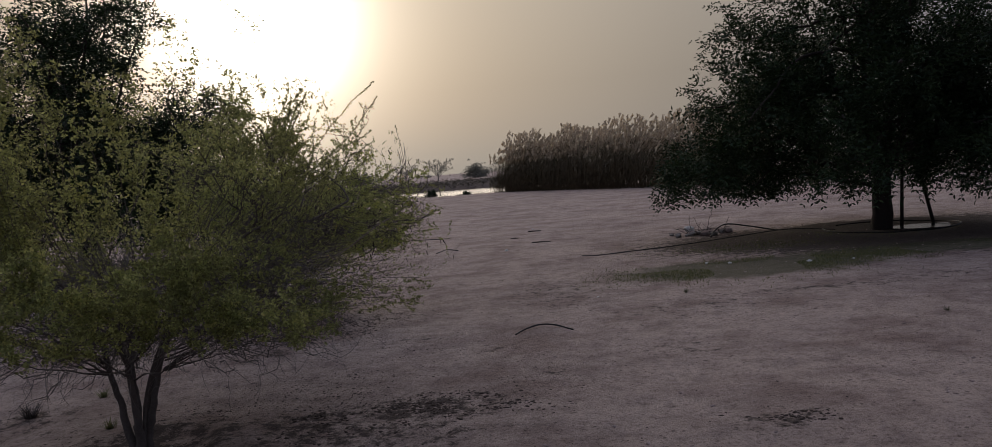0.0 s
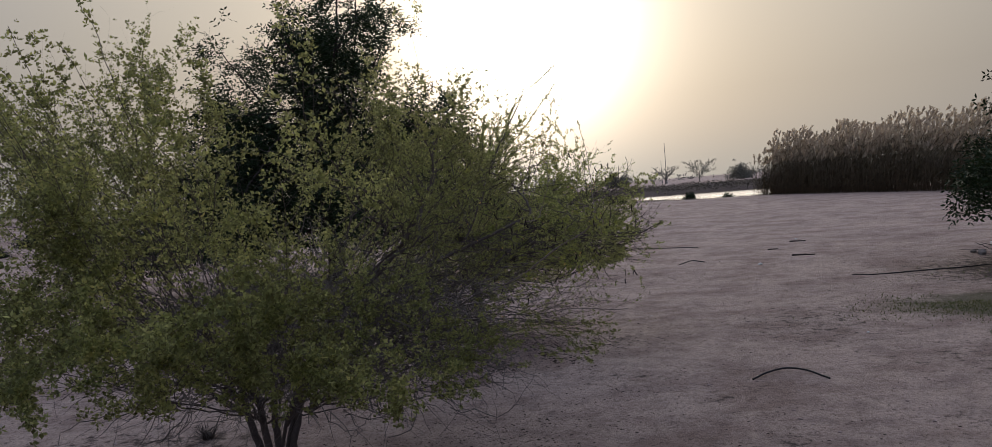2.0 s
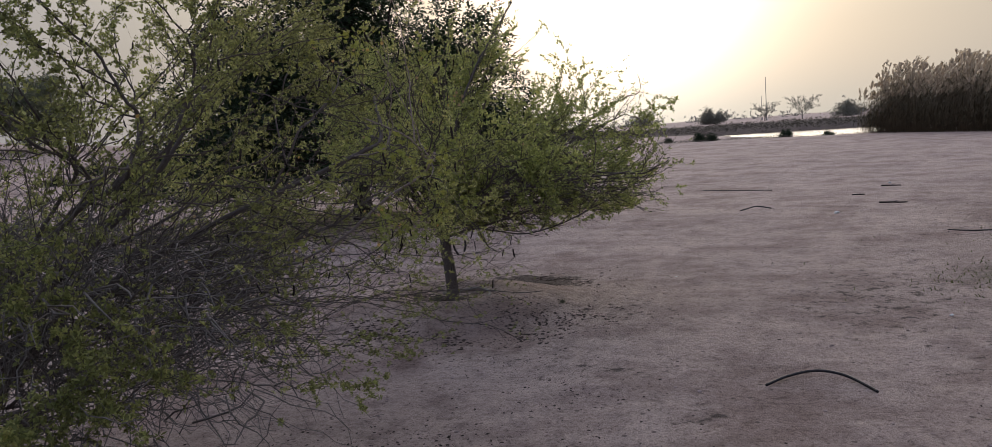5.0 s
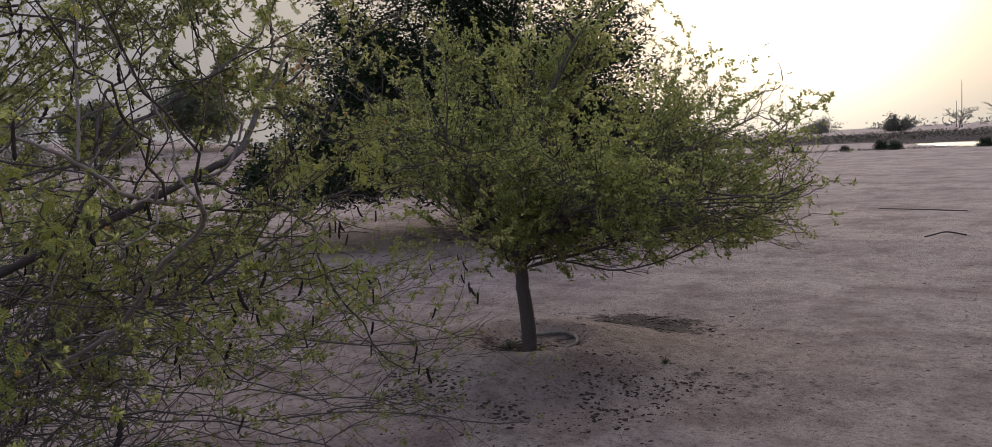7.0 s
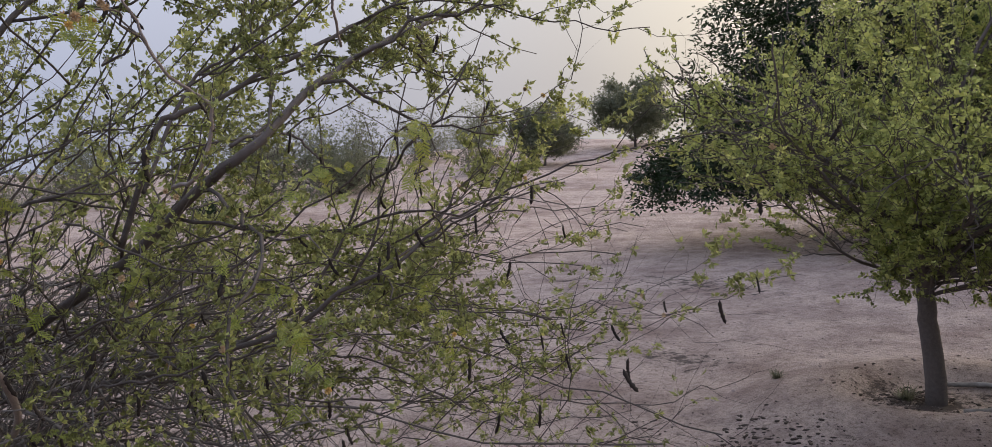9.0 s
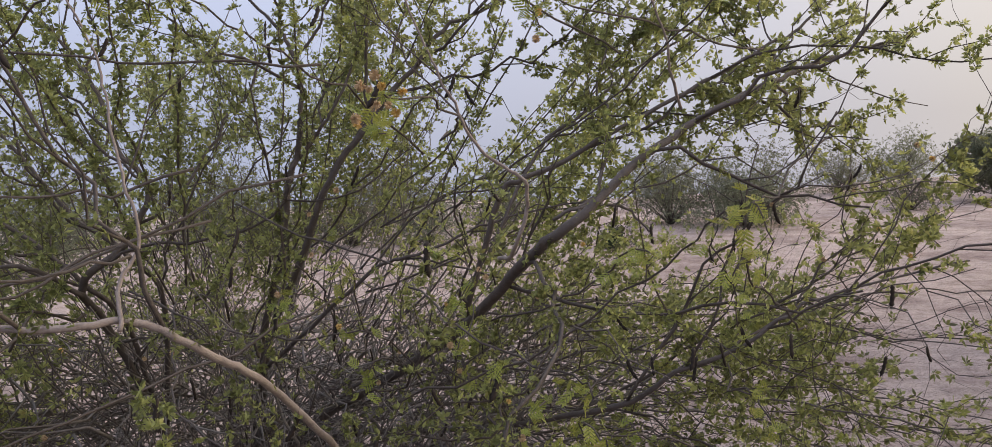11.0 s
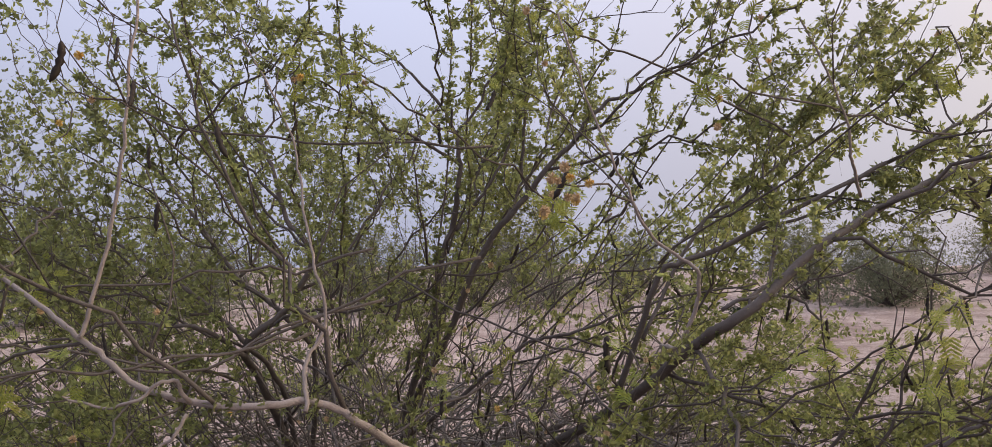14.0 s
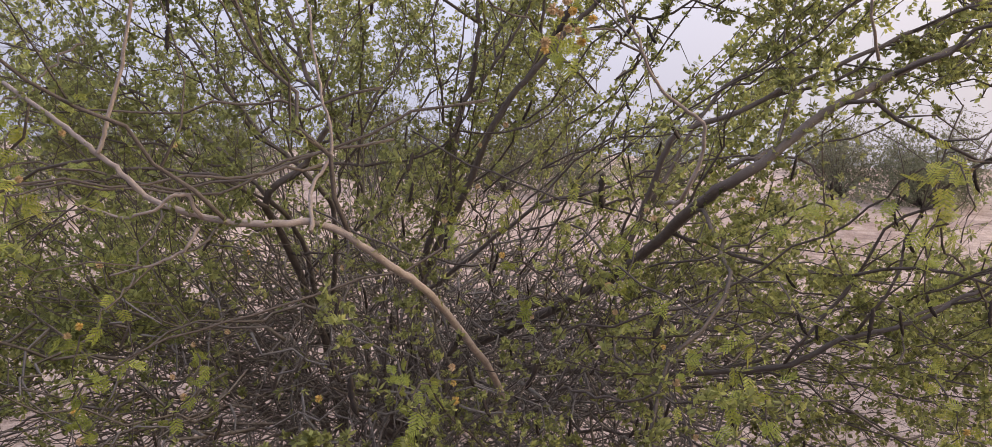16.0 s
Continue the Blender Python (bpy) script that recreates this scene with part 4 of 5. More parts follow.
        dead.append(grow(s, d, rng.uniform(0.2, 0.7), rng.uniform(0.0015, 0.0046), 0.001, 0.26, 0.0, lambda p: way_gap(p) > 0.6 and p[2] > 0.45, rng, 0.06))
    tagged(tube_object("deadwood", dead, 3, MAT_DEAD, tree, "tangle of grey dead twigs"), kind="stuff")


def build_acacia_b():
    rng = np.random.default_rng(23)
    tree = new("acacia_tree")
    tagged(tree, "young round-crowned acacia on a low earth mound", "tree")
    z0 = on_ground(*TREE_B[:2])
    c = TREE_B + np.array([0, 0, z0])
    lean = lambda az: 1 - 0.10 * max(0.0, math.cos(az - radians(205)))
    k0 = c + np.array([0.22, 0.13, 0.0])      # the crown is fuller towards the open ground
    inside = dome_inside(k0, 1.86, 2.8, 0.50, 0.5, 0.26, lean, (0.48, 1.8))
    limbs = []
    trunk = crooked([c + (0.01, 0, -0.08), c + (-0.01, 0.0, 0.3), c + (-0.05, 0.02, 0.62), c + (-0.03, 0, 0.95)], 7, rng, 0.003)
    tube_object("trunk", [(trunk, np.linspace(0.058, 0.040, len(trunk)))], 10, MAT_BARK, tree, "slim dark straight trunk")
    for k in range(78):
        az = 2 * math.pi * (k * 0.381966) if k < 60 else radians(5 + 4.2 * (k - 60))
        d = np.array([math.cos(az), math.sin(az), 0])
        s = trunk[int(rng.integers(int(len(trunk) * 0.6), len(trunk)))]
        z1 = 0.60 + 2.1 * ((k * 0.618034 + 0.2) % 1.0)
        reach = rng.uniform(0.85, 1.03) * (1.42 + 0.8 * (z1 - 0.6) if z1 < 1.25 else 1.84 * min(1.0, max(0.05, (1 - z1 / 2.95) / 0.48)) ** 0.55)
        reach *= lean(az)
        if k >= 60:          # airy boughs on the open side
            z1 = 1.15 + 0.60 * ((k * 0.618034) % 1.0)
            reach = rng.uniform(1.05, 1.40)
        e = k0 + d * reach + np.array([0, 0, z1])
        mid = s * 0.5 + e * 0.5 + np.array([0, 0, 0.05]) + rng.normal(0, 0.08, 3)
        P = crooked([s, mid, e], 9, rng, 0.006)
        if k % 2 == 1 and z1 > 1.0:      # thin shoots that stand out of the crown
            tip = P[-1] + d * rng.uniform(0.06, 0.18) + rng.normal(0, 0.08, 3) + np.array([0, 0, rng.uniform(0.10, 0.26)])
            P = np.concatenate([P, crooked([P[-1], P[-1] * 0.5 + tip * 0.5 + rng.normal(0, 0.03, 3), tip], 4, rng, 0.010)[1:]])
        R = np.linspace(rng.uniform(0.009, 0.013) if k < 60 else 0.006, 0.0028, len(P))
        limbs.append((P, R, 0.06))
        tube_object("limb", [(P, R)], 6, MAT_BARK, tree)
    clothe(tree, limbs, inside, rng, 0.125, (0.3, 0.8), 0.100, (0.10, 0.34), 0.0120, 0.029, pods=50, keep_near=120, leaf=MAT_BRIGHT_LEAF, density=0.30, patchy=3.8, clump_size=0.2,
           bare=lambda p: (1.0 if p[2] > c[2] + 0.7 else 0.85) * (1 - 0.52 * float(smooth(1.0, 2.2, math.hypot(p[0] - k0[0], p[1] - k0[1]) + 0.75 * (p[2] - c[2] - 1.2)))))


build_acacia_a()
build_acacia_b()

# ---------------------------------------------------------------- the two large dense trees


def build_dense_tree(name_label, base, seed, height, radius, low, trunk_r):
    rng = np.random.default_rng(seed)
    tree = new("shade_tree")
    tagged(tree, name_label, "tree")
    tree.location = (base[0], base[1], on_ground(base[0], base[1]))

    def inside(p):
        u = math.hypot(p[0], p[1]) / (radius * (1 + 0.13 * math.sin(3 * math.atan2(p[1], p[0]) + seed) + 0.09 * math.sin(8 * math.atan2(p[1], p[0]))))
        return u < 1 and low * (0.95 + 0.15 * (1 - u)) < p[2] < low + (height - low) * (1 - u ** 2.6)
    trunk = crooked([(0, 0, -0.1), (0.05, 0.03, 0.9), (-0.05, 0.05, 2.0), (0.0, 0.0, height * 0.62)], 8, rng, 0.01)
    tube_object("trunk", [(trunk, np.linspace(trunk_r, trunk_r * 0.35, len(trunk)))], 10, MAT_DARK_BARK, tree, "stout trunk blackened as in shade")
    limbs = []
    for k in range(46):
        az = 2 * math.pi * k * 0.381966
        d = np.array([math.cos(az), math.sin(az), 0])
        s = trunk[int(rng.integers(len(trunk) // 4, len(trunk)))]
        z1 = low + (height - low) * rng.random() ** 1.35
        reach = radius * rng.uniform(0.7, 1.0) * math.sqrt(max(0.1, 1 - ((z1 - low) / (height - low)) ** 2.2))
        e = d * reach + np.array([0, 0, z1])
        mid = s * 0.5 + e * 0.5 + np.array([0, 0, 0.4]) + rng.normal(0, 0.2, 3)
        P = crooked([s, mid, e], 8, rng, 0.02)
        R = np.linspace(trunk_r * 0.22, 0.010, len(P))
        limbs.append((P, R, 0.2))
        tube_object("limb", [(P, R)], 5, MAT_DARK_BARK, tree)
    br, tw, lp, ld, leaves_on = branch_out(limbs, inside, rng, 0.22, (0.7, 1.7), 0.16, (0.35, 0.8), lift=-0.01, up_bias=0.05)
    for pts, rad in tw:
        leaves_on(pts, 0.05, 0.0)
    for pts, rad in br:
        leaves_on(pts, 0.08, 0.2)
    tagged(tube_object("branchwork", br, 3, MAT_DARK_BARK, tree, "thin dark branches"), kind="stuff")
    P, D = np.array(lp), np.array(ld)
    gaps = sum(value_noise(P[:, i] / 0.55 + 3 * i, P[:, (i + 1) % 3] / 0.55 + P[:, (i + 2) % 3], 30 + i) for i in range(3))
    P, D = (lambda keep: (P[keep], D[keep]))(rng.random(len(P)) < np.clip(1.2 - (0.30 + 1.2 * gaps) * smooth(0.35, 0.75, P[:, 2] / height), 0.04, 1.0))
    if len(P) > 60000:
        pick = rng.permutation(len(P))[:60000]
        P, D = P[pick], D[pick]
    S = rng.uniform(0.7, 1.3, len(P)) * 0.195
    tagged(quads_object("crown", place_leaves(leaf_template(4, 0), P, D, S, rng), MAT_DARK_LEAF, tree, "dense dark green foliage in ragged sprays, blackened as backlit"), kind="stuff")
    return tree


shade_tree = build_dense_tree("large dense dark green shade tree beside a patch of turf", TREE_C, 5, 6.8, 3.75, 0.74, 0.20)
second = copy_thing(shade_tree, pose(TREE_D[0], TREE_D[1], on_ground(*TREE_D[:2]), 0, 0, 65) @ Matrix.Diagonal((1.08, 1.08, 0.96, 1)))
tagged(second, "tall dense dark tree standing behind the young acacias", "tree")

# ---------------------------------------------------------------- reeds by the pond


def build_reeds():
    rng = np.random.default_rng(31)
    bed = new("reed_bed")
    tagged(bed, "tall dry reeds with feathery plumes along the pond", "reeds", kind="stuff")
    front = spline([(1.6, 64.5, 0), (4.5, 60, 0), (7.5, 55, 0), (10.8, 49, 0), (15.0, 42.5, 0)], 12)
    stalks, blades, plumes = [], [], []
    for k in range(4300):
        i = rng.uniform(0, len(front) - 1.001)
        a = int(i)
        p = front[a] + (front[a + 1] - front[a]) * (i - a)
        back = rng.uniform(0, 1) ** 1.4 * 5.0
        x, y = p[0] + back * 0.45 + rng.normal(0, 0.2), p[1] + back * 0.9 + rng.normal(0, 0.2)
        edge = min(1.0, 0.35 + i / 5.0)
        h = (1.65 + 2.3 * rng.random() ** 1.5) * (0.55 + 0.45 * edge) * (1 + 0.08 * math.sin(x * 2.1))
        z = on_ground(x, y)
        lean = rng.normal(0, 0.10, 2) + np.array([0.12, 0.0])
        base, top = np.array([x, y, z - 0.05]), np.array([x + lean[0] * h, y + lean[1] * h, z + h])
        mid = (base + top) / 2 - np.array([lean[0] * h * 0.2, 0, 0])
        r = rng.uniform(0.007, 0.012)
        stalks.append(([base, mid, top], [r, r * 0.8, r * 0.4]))
        for _ in range(6):
            s = rng.uniform(0.15, 0.92)
            q = base + (top - base) * s
            az = rng.uniform(0, 2 * math.pi)
            d = np.array([math.cos(az), math.sin(az), rng.uniform(0.2, 1.0)])
            L, w = rng.uniform(0.3, 0.6), rng.uniform(0.014, 0.026)
            f = unit(np.cross(d, [0.2, 0.1, 1.0])) * w
            m = q + d * L * 0.55
            e = q + d * L * 0.9 - np.array([0, 0, L * 0.35])
            blades.append([q - f * 0.6, q + f * 0.6, m + f, m - f]); blades.append([m - f, m + f, e + f * 0.1, e - f * 0.1])
        if h > 2.0 and rng.random() < 0.75:
            nod = np.array([lean[0] * 2 + rng.normal(0, 0.15) + 0.15, rng.normal(0, 0.2), 0.85])
            L = rng.uniform(0.34, 0.62)
            for _ in range(9):
                d = unit(nod + rng.normal(0, 0.22, 3))
                f = unit(np.cross(d, rng.normal(0, 1, 3))) * rng.uniform(0.03, 0.06)
                s0 = top + unit(nod) * L * rng.uniform(0, 0.5)
                plumes.append([s0 - f * 0.3, s0 + f * 0.3, s0 + d * L * 0.5 + f, s0 + d * L * 0.5 - f])
    tagged(tube_object("stalks", stalks, 3, MAT_REED, bed, "straight brown reed stalks"), kind="stuff")
    tagged(quads_object("reed_leaves", np.array(blades), MAT_REED_GREEN, bed, "long dull olive blades"), kind="stuff")
    tagged(quads_object("plumes", np.array(plumes), MAT_PLUME, bed, "pale feathery seed heads"), kind="stuff")


build_reeds()

# ---------------------------------------------------------------- far trees, shrubs and the pole


def build_round_tree(label, x, y, height, radius, low, seed, sprays, size, mat=None, drooping=0.25):
    rng = np.random.default_rng(seed)
    tree = new("tree")
    tagged(tree, label, "tree")
    z = on_ground(x, y)
    tree.location = (x, y, z)
    trunk = crooked([(0, 0, -0.15), (0.05, 0, low * 0.6), (0, 0.05, low + (height - low) * 0.4)], 6, rng, 0.01)
    tube_object("trunk", [(trunk, np.linspace(0.02 * height + 0.04, 0.03, len(trunk)))], 7, MAT_BARK, tree, "dark trunk")
    pos, dirs = [], []
    for k in range(14):
        a = 2 * math.pi * k * 0.382
        zz = rng.uniform(low, height * 0.95)
        u = math.sqrt(max(0.05, 1 - ((zz - (low + height) / 2) / ((height - low) / 2)) ** 2))
        e = np.array([math.cos(a) * radius * u * 0.9, math.sin(a) * radius * u * 0.9, zz])
        s = trunk[int(rng.integers(len(trunk) // 2, len(trunk)))]
        P = crooked([s, s * 0.5 + e * 0.5 + np.array([0, 0, 0.15 * height * 0.3]), e], 6, rng, 0.015)
        tube_object("limb", [(P, np.linspace(0.03, 0.008, len(P)))], 4, MAT_BARK, tree)
    clumps = []
    while len(clumps) < 70:
        q = rng.uniform(-1, 1, 3)
        if 0.25 < np.linalg.norm(q) < 1 and q[2] > -0.85:
            clumps.append(q)
    for k in range(sprays):
        q = clumps[int(rng.integers(len(clumps)))] + rng.normal(0, 0.13, 3)
        p = np.array([q[0] * radius, q[1] * radius, (low + height) / 2 + q[2] * (height - low) / 2])
        pos.append(p); dirs.append(q + np.array([0, 0, -drooping]) + rng.normal(0, 0.5, 3))
    P, D = np.array(pos), np.array(dirs)
    tagged(quads_object("crown", place_leaves(tuft_template(6, seed), P, D, rng.uniform(0.6, 1.3, len(P)) * size, rng), mat or MAT_FAR_LEAF, tree, "grey-green foliage paled for haze"), kind="stuff")
    return tree


build_round_tree("round pale tree on the sand bank", -31.8, 24.6, 2.75, 1.5, 0.35, 61, 5000, 0.14, drooping=0.9)
build_round_tree("tall round pale tree with drooping twigs on the bank", -36.3, 32.6, 3.75, 2.2, 0.45, 62, 7000, 0.17, drooping=1.2)


def build_shrub(label, x, y, height, radius, seed, sprays, size, mat=None):
    """A mound of twigs and small leaves, open at the edge."""
    rng = np.random.default_rng(seed)
    shrub = new("shrub")
    tagged(shrub, label, "shrub", group="shrubs on the sand bank")
    shrub.location = (x, y, on_ground(x, y) - 0.03)
    stems, P, D = [], [], []
    for k in range(26):
        a, e = rng.uniform(0, 2 * math.pi), rng.uniform(0.25, 1.35)
        d = np.array([math.cos(a) * math.cos(e), math.sin(a) * math.cos(e), math.sin(e)])
        L = rng.uniform(0.7, 1.05)
        tip = d * L * np.array([radius, radius, height])
        stems.append((crooked([(0, 0, 0), tip * 0.5 + np.array([0, 0, 0.08 * height]), tip], 4, rng, 0.01), np.linspace(0.012 + 0.006 * height, 0.004, 9)))
        for _ in range(sprays // 26):
            q = tip * rng.uniform(0.35, 1.05) + rng.normal(0, 0.13, 3) * np.array([radius, radius, height])
            q[2] = abs(q[2])
            P.append(q); D.append(d + rng.normal(0, 0.7, 3))
    tagged(tube_object("stemwork", stems, 3, MAT_TWIG, shrub, "grey twigs"), kind="stuff")
    P, D = np.array(P), np.array(D)
    tagged(quads_object("foliage", place_leaves(tuft_template(5, seed), P, D, rng.uniform(0.6, 1.3, len(P)) * size, rng), mat or MAT_SHRUB, shrub, "small dull grey-green leaves"), kind="stuff")
    return shrub


shrub_kinds = [build_shrub("wide grey-green desert shrub", -27.1, 14.2, 2.9, 2.6, 81, 2700, 0.11),
               build_shrub("bushy olive desert shrub", -24.4, -2.5, 2.4, 2.8, 82, 2700, 0.11, MAT_FAR_LEAF),
               build_shrub("low dark green shrub", -21.2, 26.0, 0.7, 0.9, 83, 1600, 0.06, MAT_DARK_LEAF)]
rng_s = np.random.default_rng(84)
for kind, x, y, s in ((0, -28.1, 11.5, 0.9), (0, -29.3, 20.4, 0.6), (1, -19.2, -11.3, 1.2), (1, -21.7, -8.0, 0.95), (0, -26.6, 0.3, 0.95), (1, -26.2, 3.0, 0.75), (0, -29.4, 5.3, 0.6),
                      (1, -25.8, 13.6, 0.9), (0, -22.0, -11.5, 1.1), (1, -30.2, -6.0, 1.3), (0, -33.7, 0.1, 1.2), (1, -36.2, 5.6, 1.1), (0, -29.6, -12.7, 1.4), (1, -40.1, 13.0, 1.1), (0, -36.9, 28.2, 0.7),
                      (2, -18.8, 22.6, 0.6), (2, -22.2, 23.1, 0.5), (2, -25.1, 27.0, 0.8), (2, -25.0, 19.2, 0.5), (2, -21.5, 8.9, 0.8), (2, -21.0, 29.6, 0.9), (2, -17.6, 26.3, 0.7),
                      (0, -23.1, 39.5, 0.7), (1, -28.7, 41.3, 0.8), (0, -40.0, 21.5, 0.9), (1, -47.7, 28.0, 1.1), (0, -25.4, 35.8, 0.55)):
    copy_thing(shrub_kinds[kind], pose(x, y, on_ground(x, y) - 0.03, 0, 0, rng_s.uniform(0, 360)) @ Matrix.Diagonal((s, s, s * rng_s.uniform(0.85, 1.1), 1)))
shore_bush = build_shrub("round dark bush on the pond's shore", -3.4, 67.0, 0.65, 0.55, 85, 1500, 0.07, MAT_DARK_LEAF)
shore_bush["group"] = "bushes on the shore"
for x, y, s in ((-9.6, 67.4, 1.1), (-8.6, 66.6, 1.0), (-0.6, 67.2, 0.95), (-12.0, 67.5, 0.7), (-15.5, 68.0, 0.9)):
    copy_thing(shore_bush, pose(x, y, on_ground(x, y) - 0.03, 0, 0, 77 * s) @ Matrix.Diagonal((s, s, s, 1)))


def build_bare_tree(label, x, y, height, radius, seed, leafy):
    rng = np.random.default_rng(seed)
    tree = new("tree")
    tagged(tree, label, "tree", group="thin trees on the dyke")
    tree.location = (x, y, on_ground(x, y) - 0.05)
    inside = lambda p: math.hypot(p[0], p[1]) < radius and 0 < p[2] < height
    trunk = crooked([(0, 0, 0), (0.05, 0.05, height * 0.3), (0, 0.1, height * 0.55)], 5, rng, 0.02)
    tube_object("trunk", [(trunk, np.linspace(0.09, 0.04, len(trunk)))], 6, MAT_FAR_BARK, tree, "thin trunk paled for haze")
    limbs = []
    for k in range(12):
        a = 2 * math.pi * k * 0.382
        s = trunk[int(rng.integers(3, len(trunk)))]
        e = np.array([math.cos(a) * radius * rng.uniform(0.5, 1), math.sin(a) * radius * rng.uniform(0.5, 1), rng.uniform(0.55, 1.0) * height])
        P = crooked([s, s * 0.5 + e * 0.5 + np.array([0, 0, 0.1]), e], 5, rng, 0.03)
        R = np.linspace(0.04, 0.012, len(P))
        limbs.append((P, R, 0.2))
        tube_object("limb", [(P, R)], 4, MAT_FAR_BARK, tree)
    br, tw, lp, ld, leaves_on = branch_out(limbs, inside, rng, 0.3, (0.5, 1.1), 0.3, (0.3, 0.6))
    br = [(p, np.maximum(r, 0.008) * 1.6) for p, r in br]
    tagged(tube_object("branchwork", br, 3, MAT_FAR_BARK, tree, "bare thin branches"), kind="stuff")
    for pts, rad in tw:
        leaves_on(pts, 0.3 / leafy, 0.0)
    P, D = np.array(lp), np.array(ld)
    tagged(quads_object("crown", place_leaves(tuft_template(5, seed), P, D, np.full(len(P), 0.15), rng), MAT_HAZE_LEAF, tree, "sparse leaves paled for haze"), kind="stuff")
    return tree


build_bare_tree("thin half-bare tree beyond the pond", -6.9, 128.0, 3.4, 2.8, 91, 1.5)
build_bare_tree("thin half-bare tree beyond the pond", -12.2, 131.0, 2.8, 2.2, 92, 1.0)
build_shrub("round bush beyond the pond, greyed for haze", -19.0, 127.0, 2.3, 2.2, 93, 2200, 0.22, MAT_HAZE_LEAF)["group"] = "thin trees on the dyke"
build_shrub("round bush beyond the pond, greyed for haze", -1.0, 132.0, 2.2, 2.5, 94, 2200, 0.22, MAT_HAZE_LEAF)["group"] = "thin trees on the dyke"
build_shrub("round bush beyond the pond, greyed for haze", -39.6, 168.0, 3.2, 3.6, 95, 2200, 0.26, MAT_HAZE_LEAF)["group"] = "thin trees on the dyke"


def build_pole(x, y, h, r):
    pole = new("mast")
    tagged(pole, "thin grey metal mast far beyond the pond", "pole")
    z = on_ground(x, y)
    pole.location = (x, y, z)
    tube_object("shaft", [([(0, 0, -0.3), (0, 0, h * 0.5), (0, 0, h)], [r, r * 0.85, r * 0.6])], 8, MAT_METAL, pole)
    tube_object("base_collar", [([(0, 0, -0.02), (0, 0, 0.35)], [r * 2.2, r * 2.0])], 8, MAT_METAL, pole)


build_pole(-12.8, 138.0, 6.6, 0.06)
build_pole(-14.9, 150.0, 4.0, 0.05)
build_pole(-44.6, 164.0, 6.8, 0.07)


def build_far_trees():
    """The hazy line of trees on the horizon."""
    rng = np.random.default_rng(97)
    P, D, S = [], [], []
    for k in range(120):
        a = rng.uniform(-0.9, 1.75)
        r = rng.uniform(300, 460)
        cx, cy = -math.sin(a) * r, math.cos(a) * r
        h, w = rng.uniform(2.5, 6.5), rng.uniform(4, 12)
        for _ in range(40):
            P.append((cx + rng.normal(0, w * 0.5), cy + rng.normal(0, 2), 0.6 + abs(rng.normal(0, 0.45)) * h)); D.append(rng.normal(0, 1, 3)); S.append(rng.uniform(0.8, 1.7))
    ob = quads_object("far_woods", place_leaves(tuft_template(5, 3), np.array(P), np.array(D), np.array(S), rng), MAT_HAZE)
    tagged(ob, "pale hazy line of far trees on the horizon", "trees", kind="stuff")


build_far_trees()

# ---------------------------------------------------------------- things lying about


def build_hose(label, points, r, mat, name="irrigation_hose"):
    pts = [(x, y, on_ground(x, y) + r * 0.9 + z) for x, y, z in points]
    ob = tube_object(name, [(spline(pts, 8), [r] * (8 * (len(pts) - 1) + 1))], 8, mat)
    return tagged(ob, label, "hose", group="irrigation hoses")


build_hose("short curved piece of black hose on the sand", [(1.86, 9.22, 0.0), (1.97, 9.34, 0.015), (2.12, 9.41, 0.03), (2.27, 9.38, 0.02), (2.40, 9.27, 0.0), (2.45, 9.20, 0.0)], 0.008, MAT_HOSE)
build_hose("long black hose leading to the shade tree", [(3.24, 15.75, 0), (3.5, 15.62, 0), (3.8, 15.74, 0), (4.2, 15.86, 0.01), (4.8, 16.05, 0), (5.4, 16.45, 0), (6.43, 16.79, 0.03), (7.4, 16.9, 0), (8.2, 16.6, 0)], 0.009, MAT_HOSE)
build_hose("looped end of black hose near the rubbish heap", [(6.0, 17.35, 0), (6.15, 17.55, 0.12), (6.45, 17.8, 0.20), (6.9, 17.9, 0.12), (7.4, 17.5, 0)], 0.014, MAT_HOSE)
build_hose("bowed piece of black hose", [(0.40, 18.40, 0), (0.48, 18.6, 0.01), (0.62, 18.75, 0.03), (0.86, 18.70, 0.0)], 0.010, MAT_HOSE)
build_hose("straight piece of black hose lying on the sand", [(-1.05, 22.9, 0), (-0.3, 22.7, 0), (0.47, 22.36, 0)], 0.009, MAT_HOSE)


def ring_points(cx, cy, r, a0, a1, n, lift=0.02):
    return [(cx + r * math.cos(a), cy + r * math.sin(a), lift) for a in np.linspace(radians(a0), radians(a1), n)]


build_hose("pale drip hose ring round the young acacia's trunk", ring_points(-1.0, 11.0, 0.24, -50, 170, 10, 0.01), 0.013, MAT_PALE_HOSE)
build_hose("pale drip hose ring at the foot of the stems", ring_points(-0.60, 6.06, 0.16, -150, 40, 8, 0.02), 0.010, MAT_PALE_HOSE)
build_hose("black drip hose ring round the shade tree", ring_points(8.95, 16.0, 1.15, -200, 120, 16, 0.03), 0.014, MAT_HOSE)


def build_stake(x, y, lean_x, h):
    z = on_ground(x, y)
    bm = bmesh.new()
    bmesh.ops.create_cone(bm, cap_ends=True, segments=8, radius1=0.035, radius2=0.028, depth=h)
    bmesh.ops.translate(bm, verts=bm.verts, vec=(0, 0, h / 2 - 0.1))
    stake = new("stake")
    tagged(stake, "dark wooden stake supporting the shade tree", "stake", group="tree stakes")
    stake.matrix_world = pose(x, y, z, 0, lean_x, 0)
    part("shaft", bm, MAT_DARK_BARK, stake)


build_stake(9.2, 16.05, 3, 1.5)
build_stake(9.9, 16.25, -12, 1.6)

